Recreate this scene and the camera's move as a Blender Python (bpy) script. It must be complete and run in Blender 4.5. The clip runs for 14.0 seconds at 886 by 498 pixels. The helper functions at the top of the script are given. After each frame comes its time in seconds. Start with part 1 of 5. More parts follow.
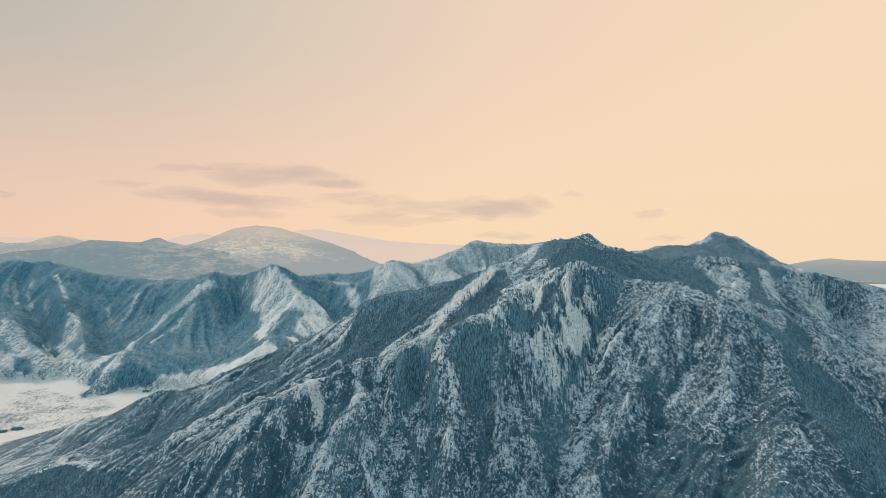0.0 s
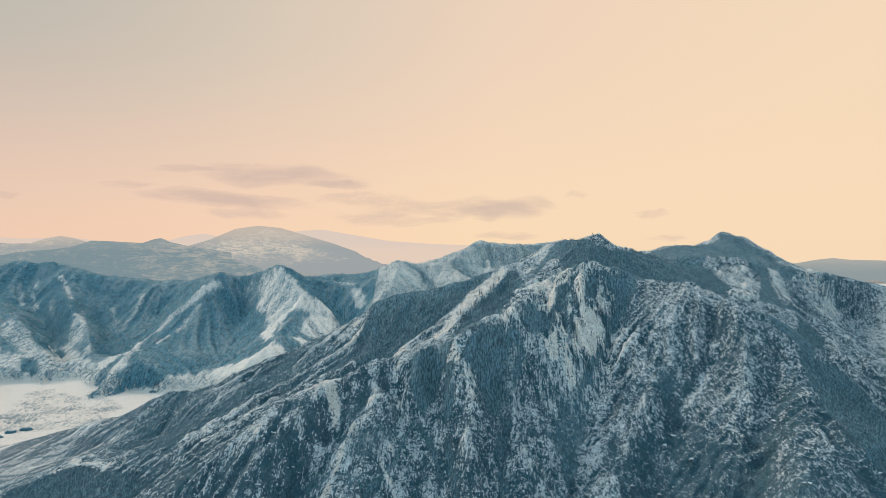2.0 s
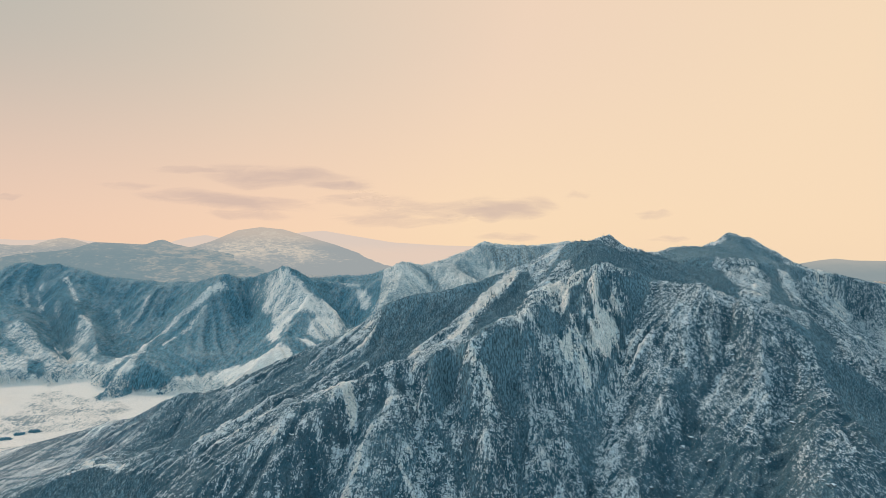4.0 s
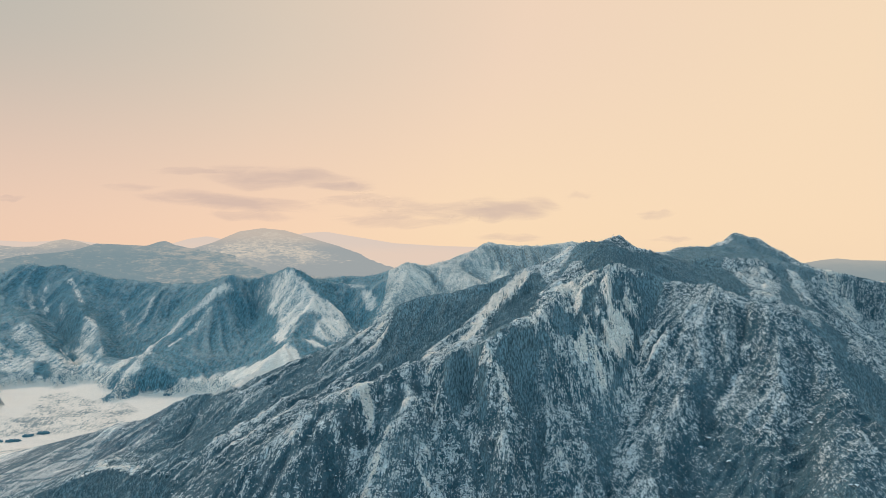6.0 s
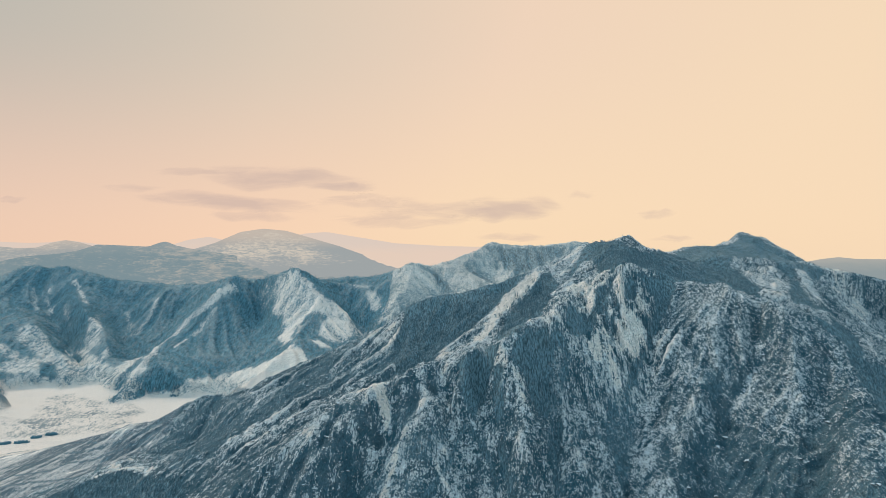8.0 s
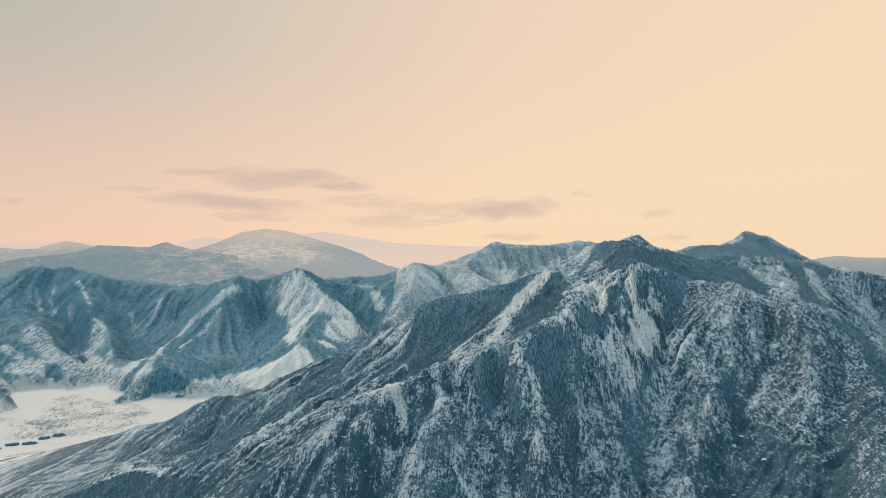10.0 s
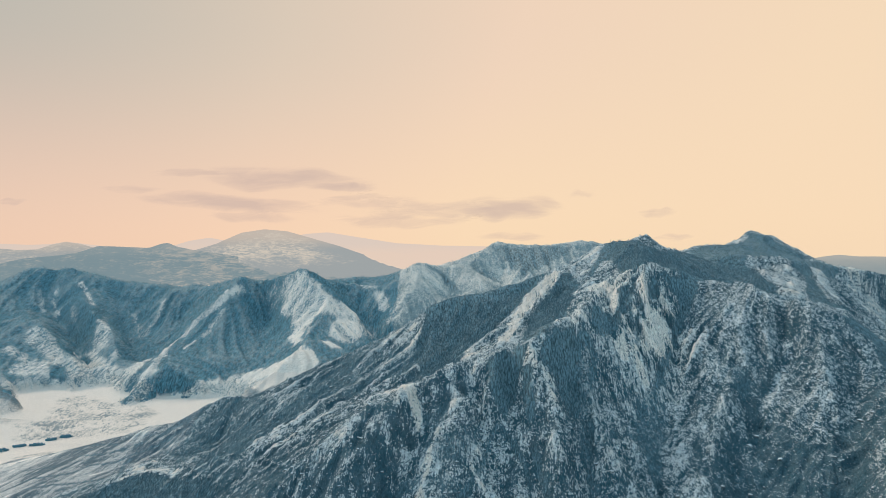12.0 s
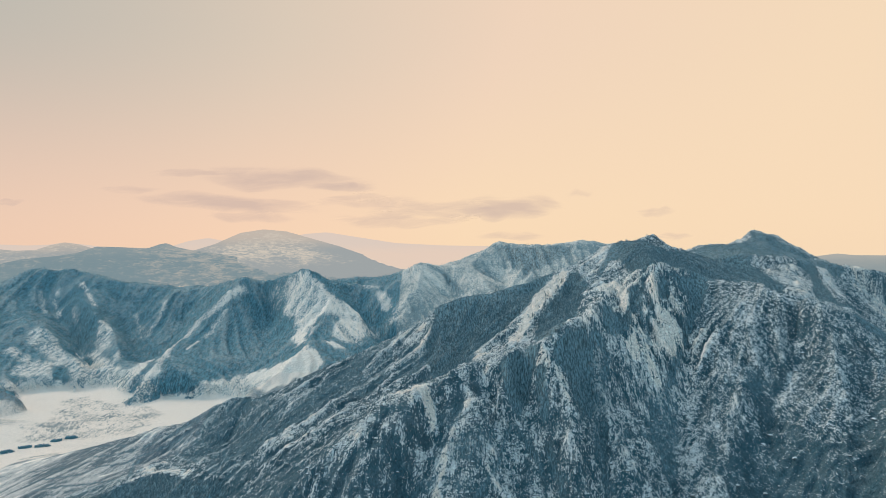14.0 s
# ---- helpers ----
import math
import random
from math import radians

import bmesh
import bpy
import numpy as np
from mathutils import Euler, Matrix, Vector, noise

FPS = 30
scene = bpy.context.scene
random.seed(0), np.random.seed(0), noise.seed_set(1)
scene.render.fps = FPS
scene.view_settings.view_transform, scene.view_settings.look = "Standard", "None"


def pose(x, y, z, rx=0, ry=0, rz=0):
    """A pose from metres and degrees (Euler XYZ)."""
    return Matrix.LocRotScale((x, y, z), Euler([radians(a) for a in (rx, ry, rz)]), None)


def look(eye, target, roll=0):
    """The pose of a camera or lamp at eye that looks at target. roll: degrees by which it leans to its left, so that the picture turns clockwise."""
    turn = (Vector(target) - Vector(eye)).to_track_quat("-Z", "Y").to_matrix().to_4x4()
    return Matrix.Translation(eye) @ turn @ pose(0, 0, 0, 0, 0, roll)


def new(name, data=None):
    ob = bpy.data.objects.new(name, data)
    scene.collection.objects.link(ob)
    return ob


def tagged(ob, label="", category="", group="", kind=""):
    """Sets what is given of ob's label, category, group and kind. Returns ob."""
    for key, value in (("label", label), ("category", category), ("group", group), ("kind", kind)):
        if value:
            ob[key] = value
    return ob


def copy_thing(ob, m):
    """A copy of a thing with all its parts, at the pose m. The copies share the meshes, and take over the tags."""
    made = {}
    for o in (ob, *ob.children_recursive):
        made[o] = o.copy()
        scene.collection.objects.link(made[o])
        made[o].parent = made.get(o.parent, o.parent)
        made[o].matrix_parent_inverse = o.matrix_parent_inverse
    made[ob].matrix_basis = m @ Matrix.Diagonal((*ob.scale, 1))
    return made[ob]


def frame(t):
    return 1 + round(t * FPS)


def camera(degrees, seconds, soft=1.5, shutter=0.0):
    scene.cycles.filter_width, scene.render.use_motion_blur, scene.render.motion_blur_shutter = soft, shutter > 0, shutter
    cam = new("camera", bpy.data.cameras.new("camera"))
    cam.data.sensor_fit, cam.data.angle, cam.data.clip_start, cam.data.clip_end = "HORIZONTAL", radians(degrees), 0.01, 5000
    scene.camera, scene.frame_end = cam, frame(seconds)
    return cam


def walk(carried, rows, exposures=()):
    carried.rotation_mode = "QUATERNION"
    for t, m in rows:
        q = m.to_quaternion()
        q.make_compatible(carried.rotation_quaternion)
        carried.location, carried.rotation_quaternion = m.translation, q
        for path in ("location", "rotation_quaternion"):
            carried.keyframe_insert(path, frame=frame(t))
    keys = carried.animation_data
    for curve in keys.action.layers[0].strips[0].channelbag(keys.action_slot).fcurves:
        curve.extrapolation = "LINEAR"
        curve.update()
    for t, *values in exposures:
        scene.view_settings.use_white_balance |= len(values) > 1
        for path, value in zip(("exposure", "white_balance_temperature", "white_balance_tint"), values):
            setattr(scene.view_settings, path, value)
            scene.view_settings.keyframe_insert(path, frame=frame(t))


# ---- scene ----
# The drone slides about 70 m to its left, level with the main summit.
cam = camera(72.0, 14.0, soft=0.6)
PATH = [  # seconds, x, y, z, yaw, pitch, roll
    (0, 0.00, 0.00, 0.00, 0.000, 0.000, 0.000),
    (0.5, -2.47, -0.02, 0.09, 0.020, -0.017, -0.022),
    (1, -4.94, -0.05, 0.18, 0.040, -0.017, -0.039),
    (1.5, -7.42, -0.09, 0.27, 0.060, -0.007, -0.055),
    (2, -9.91, -0.13, 0.37, 0.080, 0.012, -0.070),
    (2.5, -12.41, -0.18, 0.46, 0.101, 0.036, -0.086),
    (3, -14.91, -0.24, 0.56, 0.120, 0.062, -0.103),
    (5.5, -27.50, -0.64, 1.08, 0.188, 0.161, -0.234),
    (6, -30.02, -0.74, 1.19, 0.194, 0.168, -0.271),
    (6.5, -32.54, -0.86, 1.30, 0.197, 0.171, -0.311),
    (7, -35.07, -0.98, 1.42, 0.197, 0.170, -0.353),
    (7.5, -37.59, -1.11, 1.54, 0.195, 0.165, -0.396),
    (8, -40.10, -1.24, 1.66, 0.190, 0.158, -0.441),
    (10.5, -52.61, -2.01, 2.33, 0.130, 0.120, -0.651),
    (11, -55.09, -2.17, 2.48, 0.111, 0.117, -0.686),
    (11.5, -57.58, -2.33, 2.63, 0.088, 0.116, -0.719),
    (12, -60.05, -2.49, 2.78, 0.061, 0.116, -0.749),
    (12.5, -62.53, -2.65, 2.93, 0.027, 0.116, -0.778),
    (13, -65.01, -2.79, 3.08, -0.014, 0.113, -0.807),
    (13.5, -67.50, -2.93, 3.24, -0.067, 0.104, -0.839),
    (14, -70.00, -3.05, 3.39, -0.135, 0.084, -0.876),
]
walk(cam, [(t, Matrix.Translation((x, y, z)) @ pose(0, 0, 0, 0, 0, yaw) @ pose(0, 0, 0, 90 + pitch) @ pose(0, 0, 0, 0, 0, roll))
           for t, x, y, z, yaw, pitch, roll in PATH])

# ---------------------------------------------------------------- light
SUN_AZ, SUN_EL = -48.0, 36.0   # degrees from straight ahead (left is minus), degrees up


def ramp_node(nt, stops, interp="LINEAR"):
    n = nt.nodes.new("ShaderNodeValToRGB")
    n.color_ramp.interpolation = interp
    els = n.color_ramp.elements
    while len(els) < len(stops):
        els.new(0.5)
    for e, (p, c) in zip(els, stops):
        e.position, e.color = p, (*c, 1)
    return n


def math_node(nt, op, a, b=None, clamp=False):
    n = nt.nodes.new("ShaderNodeMath")
    n.operation, n.use_clamp = op, clamp
    for i, v in enumerate((a, b)):
        if v is None:
            continue
        if isinstance(v, (int, float)):
            n.inputs[i].default_value = v
        else:
            nt.links.new(v, n.inputs[i])
    return n.outputs[0]


def map_node(nt, value, a, b, c=0.0, d=1.0, smooth=True):
    n = nt.nodes.new("ShaderNodeMapRange")
    n.interpolation_type = "SMOOTHSTEP" if smooth else "LINEAR"
    n.clamp = True
    nt.links.new(value, n.inputs["Value"])
    for key, v in zip(("From Min", "From Max", "To Min", "To Max"), (a, b, c, d)):
        n.inputs[key].default_value = v
    return n.outputs["Result"]


def mix_node(nt, fac, a, b, mode="MIX"):
    n = nt.nodes.new("ShaderNodeMix")
    n.data_type, n.blend_type = "RGBA", mode
    for i, v in ((0, fac), (6, a), (7, b)):
        if isinstance(v, (int, float)):
            n.inputs[i].default_value = v
        elif isinstance(v, tuple):
            n.inputs[i].default_value = (*v, 1)
        else:
            nt.links.new(v, n.inputs[i])
    return n.outputs[2]


def build_world():
    """Dusk sky: a peach glow ahead and to the right, cool blue overhead and behind."""
    w = bpy.data.worlds.new("dusk_sky")
    w.use_nodes = True
    scene.world = w
    nt = w.node_tree
    nt.nodes.clear()
    tc = nt.nodes.new("ShaderNodeTexCoord")
    sep = nt.nodes.new("ShaderNodeSeparateXYZ")
    nt.links.new(tc.outputs["Generated"], sep.inputs[0])
    X, Y, Z = sep.outputs
    # glow across the horizon ahead, from grey-beige at left to yellow-peach at right
    slant = math_node(nt, "SUBTRACT", X, math_node(nt, "MULTIPLY", Z, 0.45))
    side = map_node(nt, slant, -0.72, 0.42, smooth=False)
    low = ramp_node(nt, LOW)
    nt.links.new(side, low.inputs[0])
    high = ramp_node(nt, HIGH)
    nt.links.new(side, high.inputs[0])
    lift = map_node(nt, Z, 0.02, 0.34)
    front = mix_node(nt, lift, low.outputs[0], high.outputs[0])
    # towards the zenith and behind, the cool side of the sky
    dome = mix_node(nt, map_node(nt, Z, 0.36, 0.75), front, ZENITH)
    dome = mix_node(nt, map_node(nt, Y, 0.70, 0.0), dome, COOL)
    below = map_node(nt, Z, -0.02, -0.25)
    dome = mix_node(nt, below, dome, (0.10, 0.13, 0.15))
    bg = nt.nodes.new("ShaderNodeBackground")
    nt.links.new(dome, bg.inputs[0])
    bg.inputs[1].default_value = 1.0
    sky = nt.nodes.new("ShaderNodeTexSky")
    sky.sky_type, sky.sun_disc = "NISHITA", False
    sky.sun_elevation, sky.sun_rotation = radians(SUN_EL), radians(SUN_AZ)
    bg2 = nt.nodes.new("ShaderNodeBackground")
    nt.links.new(sky.outputs[0], bg2.inputs[0])
    bg2.inputs[1].default_value = 0.004
    add = nt.nodes.new("ShaderNodeAddShader")
    nt.links.new(bg.outputs[0], add.inputs[0])
    nt.links.new(bg2.outputs[0], add.inputs[1])
    out = nt.nodes.new("ShaderNodeOutputWorld")
    nt.links.new(add.outputs[0], out.inputs[0])


LOW = [(0.0, (0.77, 0.53, 0.41)), (0.35, (0.88, 0.61, 0.44)), (0.65, (0.92, 0.68, 0.46)), (1.0, (0.92, 0.69, 0.47))]
HIGH = [(0.0, (0.48, 0.45, 0.39)), (0.3, (0.69, 0.57, 0.45)), (0.6, (0.85, 0.64, 0.48)), (1.0, (0.90, 0.69, 0.48))]
ZENITH = (0.93, 0.92, 0.86)
COOL = (0.36, 0.60, 0.735)
build_world()
sun = new("sun", bpy.data.lights.new("sun", "SUN"))
sun.data.energy, sun.data.angle, sun.data.color = 1.6, radians(20), (1.0, 0.86, 0.70)
a, e = radians(SUN_AZ), radians(SUN_EL)
sun.matrix_world = look((math.sin(a) * math.cos(e) * 900, math.cos(a) * math.cos(e) * 900, math.sin(e) * 900), (0, 0, 0))


# ---------------------------------------------------------------- materials
def material(name):
    m = bpy.data.materials.new(name)
    m.use_nodes = True
    nt = m.node_tree
    bsdf = nt.nodes["Principled BSDF"]
    bsdf.inputs["Specular IOR Level"].default_value = 0.15
    bsdf.inputs["Roughness"].default_value = 0.9
    return m, nt, bsdf


def noise_node(nt, vec, scale, detail=4.0, rough=0.6, dist=0.0):
    n = nt.nodes.new("ShaderNodeTexNoise")
    n.inputs["Scale"].default_value, n.inputs["Detail"].default_value = scale, detail
    n.inputs["Roughness"].default_value, n.inputs["Distortion"].default_value = rough, dist
    if vec is not None:
        nt.links.new(vec, n.inputs["Vector"])
    return n.outputs[0]


def mapped(nt, scale, rot=(0, 0, 0)):
    """Places in the world, turned by rot and then scaled (per metre)."""
    g = nt.nodes.new("ShaderNodeNewGeometry")
    m = nt.nodes.new("ShaderNodeMapping")
    m.vector_type = "TEXTURE"
    scale = [1.0 / v for v in scale]
    nt.links.new(g.outputs["Position"], m.inputs[0])
    m.inputs["Scale"].default_value = scale
    m.inputs["Rotation"].default_value = [radians(v) for v in rot]
    return m.outputs[0]


def attribute(nt, name):
    n = nt.nodes.new("ShaderNodeAttribute")
    n.attribute_name = name
    return n.outputs["Fac"]


def bump(nt, bsdf, height, strength, dist):
    b = nt.nodes.new("ShaderNodeBump")
    b.inputs["Strength"].default_value, b.inputs["Distance"].default_value = strength, dist
    nt.links.new(height, b.inputs["Height"])
    nt.links.new(b.outputs[0], bsdf.inputs["Normal"])


def grey_of(nt, value):
    n = nt.nodes.new("ShaderNodeCombineColor")
    for sock in n.inputs:
        nt.links.new(value, sock)
    return n.outputs[0]


def mountain_material(name, grain, rock_a, rock_b, wood, snow, patchy, crisp, dip, ledges, grooves, cap=0.74, creases=1.0, grit_=0.5, deep=(0.93, 0.84, 0.77)):
    """Snow over rock and brushwood. The attributes snow and wood carry the drifts and the woods;
    grain is the size in metres of the small drifts, patchy how much they break the cover, crisp the edge,
    dip the tilt of the rock's ledges, ledges and grooves how strongly these two show."""
    m, nt, bsdf = material(name)
    k = 1.0 / grain
    fine = noise_node(nt, mapped(nt, (k, k, k * 0.55)), 1.0, 5.0, 0.68, 0.3)
    speck = noise_node(nt, mapped(nt, (k * 1.9, k * 1.9, k * 1.3)), 1.0, 3.0, 0.62)
    ledge = noise_node(nt, mapped(nt, (k * 0.55, k * 0.8, k * 2.4), (0, dip, 0)), 1.0, 4.0, 0.64, 0.5)
    wide = noise_node(nt, mapped(nt, (k / 7, k / 7, k / 7)), 1.0, 4.0, 0.6)

    def swing(v, amount):
        return math_node(nt, "MULTIPLY", math_node(nt, "SUBTRACT", v, 0.5), amount)

    t = math_node(nt, "ADD", swing(fine, patchy * 0.75), swing(speck, patchy * 1.7))
    groove = noise_node(nt, mapped(nt, (k * 1.7, k * 0.16, k * 0.2), (0, 7, 0)), 1.0, 4.0, 0.64, 0.35)
    t = math_node(nt, "ADD", t, swing(ledge, patchy * ledges))
    t = math_node(nt, "ADD", t, swing(groove, patchy * grooves))
    t = math_node(nt, "ADD", t, swing(wide, patchy * 0.5))
    t = math_node(nt, "MULTIPLY", t, map_node(nt, attribute(nt, "wood"), 0.3, 0.9, 1.0, 0.6))
    # creases between the knuckles of the rock, a few metres apart, their shade put in as less snow
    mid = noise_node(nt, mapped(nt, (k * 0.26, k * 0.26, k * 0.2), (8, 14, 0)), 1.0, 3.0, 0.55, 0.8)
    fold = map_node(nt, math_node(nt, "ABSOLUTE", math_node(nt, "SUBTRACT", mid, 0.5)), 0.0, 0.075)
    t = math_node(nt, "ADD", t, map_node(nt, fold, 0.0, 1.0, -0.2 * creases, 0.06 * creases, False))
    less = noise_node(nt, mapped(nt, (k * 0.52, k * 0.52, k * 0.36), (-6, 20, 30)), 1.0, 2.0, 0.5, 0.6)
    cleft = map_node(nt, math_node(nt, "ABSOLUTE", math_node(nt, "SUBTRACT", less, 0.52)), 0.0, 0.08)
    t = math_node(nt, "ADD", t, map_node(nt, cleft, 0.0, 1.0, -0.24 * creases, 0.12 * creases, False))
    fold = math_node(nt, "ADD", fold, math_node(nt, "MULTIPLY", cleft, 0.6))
    t = math_node(nt, "ADD", t, attribute(nt, "snow"))
    # level ledges hold the snow, sheer rock sheds it
    g = nt.nodes.new("ShaderNodeNewGeometry")
    sep = nt.nodes.new("ShaderNodeSeparateXYZ")
    nt.links.new(g.outputs["True Normal"], sep.inputs[0])
    t = math_node(nt, "ADD", t, map_node(nt, sep.outputs[2], 0.35, 0.9, -0.16, 0.16, False))
    cover = map_node(nt, t, 0.5 - crisp, 0.5 + crisp)
    # small bright drifts caught on the ledges
    d = math_node(nt, "ADD", swing(ledge, 1.0 + 0.5 * ledges), swing(speck, 1.3 if ledges < 1 else 0.6))
    d = math_node(nt, "ADD", d, math_node(nt, "MULTIPLY", t, 0.35))
    drift = map_node(nt, d, 0.35, 0.43)
    drift = math_node(nt, "MULTIPLY", drift, map_node(nt, attribute(nt, "wood"), 0.9, 0.2, 0.08, 1.0))
    drift = math_node(nt, "MULTIPLY", drift, map_node(nt, attribute(nt, "snow"), 0.10, 0.30, 0.1, 1.0))
    cover = math_node(nt, "MULTIPLY", cover, map_node(nt, attribute(nt, "wood"), 0.3, 0.95, 1.0, 0.22))
    cover = math_node(nt, "MULTIPLY", cover, map_node(nt, attribute(nt, "snow"), 0.45, 0.75, cap, 1.0))
    cover = math_node(nt, "MAXIMUM", cover, drift)
    rock = mix_node(nt, map_node(nt, wide, 0.35, 0.65), rock_a, rock_b)
    rock = mix_node(nt, map_node(nt, speck, 0.35, 0.65, 0.0, 0.5), rock, tuple(0.6 * c for c in rock_a))
    # standing trunks and brush between the trees
    stems = noise_node(nt, mapped(nt, (k * 2.2, k * 0.5, k * 0.5), (4, 5, 0)), 1.0, 3.0, 0.65)
    brush = mix_node(nt, map_node(nt, stems, 0.36, 0.62), tuple(0.42 * c for c in wood), tuple(1.2 * c for c in wood))
    floor_ = mix_node(nt, attribute(nt, "wood"), rock, brush)
    tone = mix_node(nt, map_node(nt, fine, 0.3, 0.7), tuple(0.8 * c for c in snow), snow)
    # thick snow turns cream: warm evening light put into its colour
    tone = mix_node(nt, map_node(nt, attribute(nt, "snow"), 0.62, 0.85), tone, deep)
    col = mix_node(nt, cover, floor_, tone)
    # twigs, stones and crust: the grain of the ground at arm's length
    crumb = noise_node(nt, mapped(nt, (k * 2.0, k * 2.0, k * 1.2), (0, -12, 20)), 1.0, 3.0, 0.72, 0.4)
    col = mix_node(nt, 1.0, col, grey_of(nt, map_node(nt, crumb, 0.3, 0.7, 1.0 - grit_, 1.0 + 0.75 * grit_, False)), "MULTIPLY")
    nt.links.new(col, bsdf.inputs["Base Color"])
    h = math_node(nt, "ADD", math_node(nt, "MULTIPLY", fine, 0.5), math_node(nt, "MULTIPLY", ledge, 0.6))
    h = math_node(nt, "ADD", h, math_node(nt, "MULTIPLY", speck, 0.2))
    h = math_node(nt, "ADD", h, math_node(nt, "MULTIPLY", groove, 0.5))
    h = math_node(nt, "ADD", h, math_node(nt, "MULTIPLY", fold, 0.55 * creases))
    bump(nt, bsdf, h, 1.0, grain * 0.75)
    return m


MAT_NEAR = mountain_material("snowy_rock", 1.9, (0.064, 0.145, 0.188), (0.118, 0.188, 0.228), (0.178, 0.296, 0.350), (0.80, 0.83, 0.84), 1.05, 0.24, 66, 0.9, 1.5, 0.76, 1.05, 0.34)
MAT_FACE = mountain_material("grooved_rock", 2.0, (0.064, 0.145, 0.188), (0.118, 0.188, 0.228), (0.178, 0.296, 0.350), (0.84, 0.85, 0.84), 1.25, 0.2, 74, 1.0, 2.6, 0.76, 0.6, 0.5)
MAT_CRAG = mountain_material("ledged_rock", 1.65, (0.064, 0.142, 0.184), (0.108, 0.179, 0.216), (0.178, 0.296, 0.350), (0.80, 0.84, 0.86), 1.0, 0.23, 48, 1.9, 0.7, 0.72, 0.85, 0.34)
# distance haze is put into the next two paler, bluer colour sets
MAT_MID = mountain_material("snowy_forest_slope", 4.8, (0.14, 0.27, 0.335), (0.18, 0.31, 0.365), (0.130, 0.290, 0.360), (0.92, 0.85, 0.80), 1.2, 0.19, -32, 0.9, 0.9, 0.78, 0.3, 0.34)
MAT_RIDGE = mountain_material("hazed_ridge", 5.0, (0.30, 0.39, 0.42), (0.36, 0.43, 0.455), (0.31, 0.39, 0.42), (0.86, 0.80, 0.745), 1.35, 0.19, -32, 0.7, 0.7, 0.8, 0.3, 0.4)
MAT_APRON = mountain_material("combed_snow", 2.2, (0.11, 0.165, 0.20), (0.15, 0.20, 0.235), (0.185, 0.272, 0.318), (0.66, 0.64, 0.63), 0.9, 0.22, 20, 0.8, 0.4, 0.9, 0.0, 0.45)
MAT_FLOOR = mountain_material("valley_snow", 3.0, (0.30, 0.34, 0.36), (0.40, 0.40, 0.39), (0.13, 0.24, 0.30), (0.84, 0.735, 0.67), 0.6, 0.3, 5, 1.0, 0.3, 1.0, 0.0, 0.22, (0.86, 0.75, 0.68))


def tree_material(name, dark, light, frost, amount):
    """Bare larch and pine: dusky twigs with frost on some."""
    m, nt, bsdf = material(name)
    g = nt.nodes.new("ShaderNodeNewGeometry")
    col = mix_node(nt, map_node(nt, g.outputs["Random Per Island"], 0.35, 1.0), dark, light)
    n = noise_node(nt, mapped(nt, (1.3, 1.3, 1.0)), 1.0, 3.0, 0.7)
    f = map_node(nt, n, 0.62 - amount * 0.3, 0.78 - amount * 0.25)
    col = mix_node(nt, math_node(nt, "MULTIPLY", f, 0.75), col, frost)
    nt.links.new(col, bsdf.inputs["Base Color"])
    return m


MAT_TREE = tree_material("larch_twigs", (0.078, 0.155, 0.195), (0.23, 0.32, 0.365), (0.5, 0.54, 0.56), 0.1)
# paler than the near larches: air haze mixed into the twig colours
MAT_TREE_PEAK = tree_material("hazed_peak_larch", (0.105, 0.195, 0.235), (0.19, 0.28, 0.325), (0.5, 0.54, 0.56), 0.1)
MAT_TREE_FAR = tree_material("hazed_larch", (0.085, 0.212, 0.276), (0.128, 0.265, 0.332), (0.4, 0.48, 0.53), 0.0)


def rock_material():
    m, nt, bsdf = material("grey_rock")
    n = noise_node(nt, mapped(nt, (0.5, 0.5, 0.9)), 1.0, 5.0, 0.65)
    col = mix_node(nt, map_node(nt, n, 0.35, 0.65), (0.085, 0.12, 0.14), (0.17, 0.20, 0.215))
    g = nt.nodes.new("ShaderNodeNewGeometry")
    sep = nt.nodes.new("ShaderNodeSeparateXYZ")
    nt.links.new(g.outputs["True Normal"], sep.inputs[0])
    top = math_node(nt, "ADD", sep.outputs[2], math_node(nt, "MULTIPLY", math_node(nt, "SUBTRACT", n, 0.5), 0.9))
    col = mix_node(nt, map_node(nt, top, 0.5, 0.68), col, (0.62, 0.67, 0.71))
    nt.links.new(col, bsdf.inputs["Base Color"])
    bump(nt, bsdf, n, 0.7, 0.5)
    return m


MAT_ROCK = rock_material()


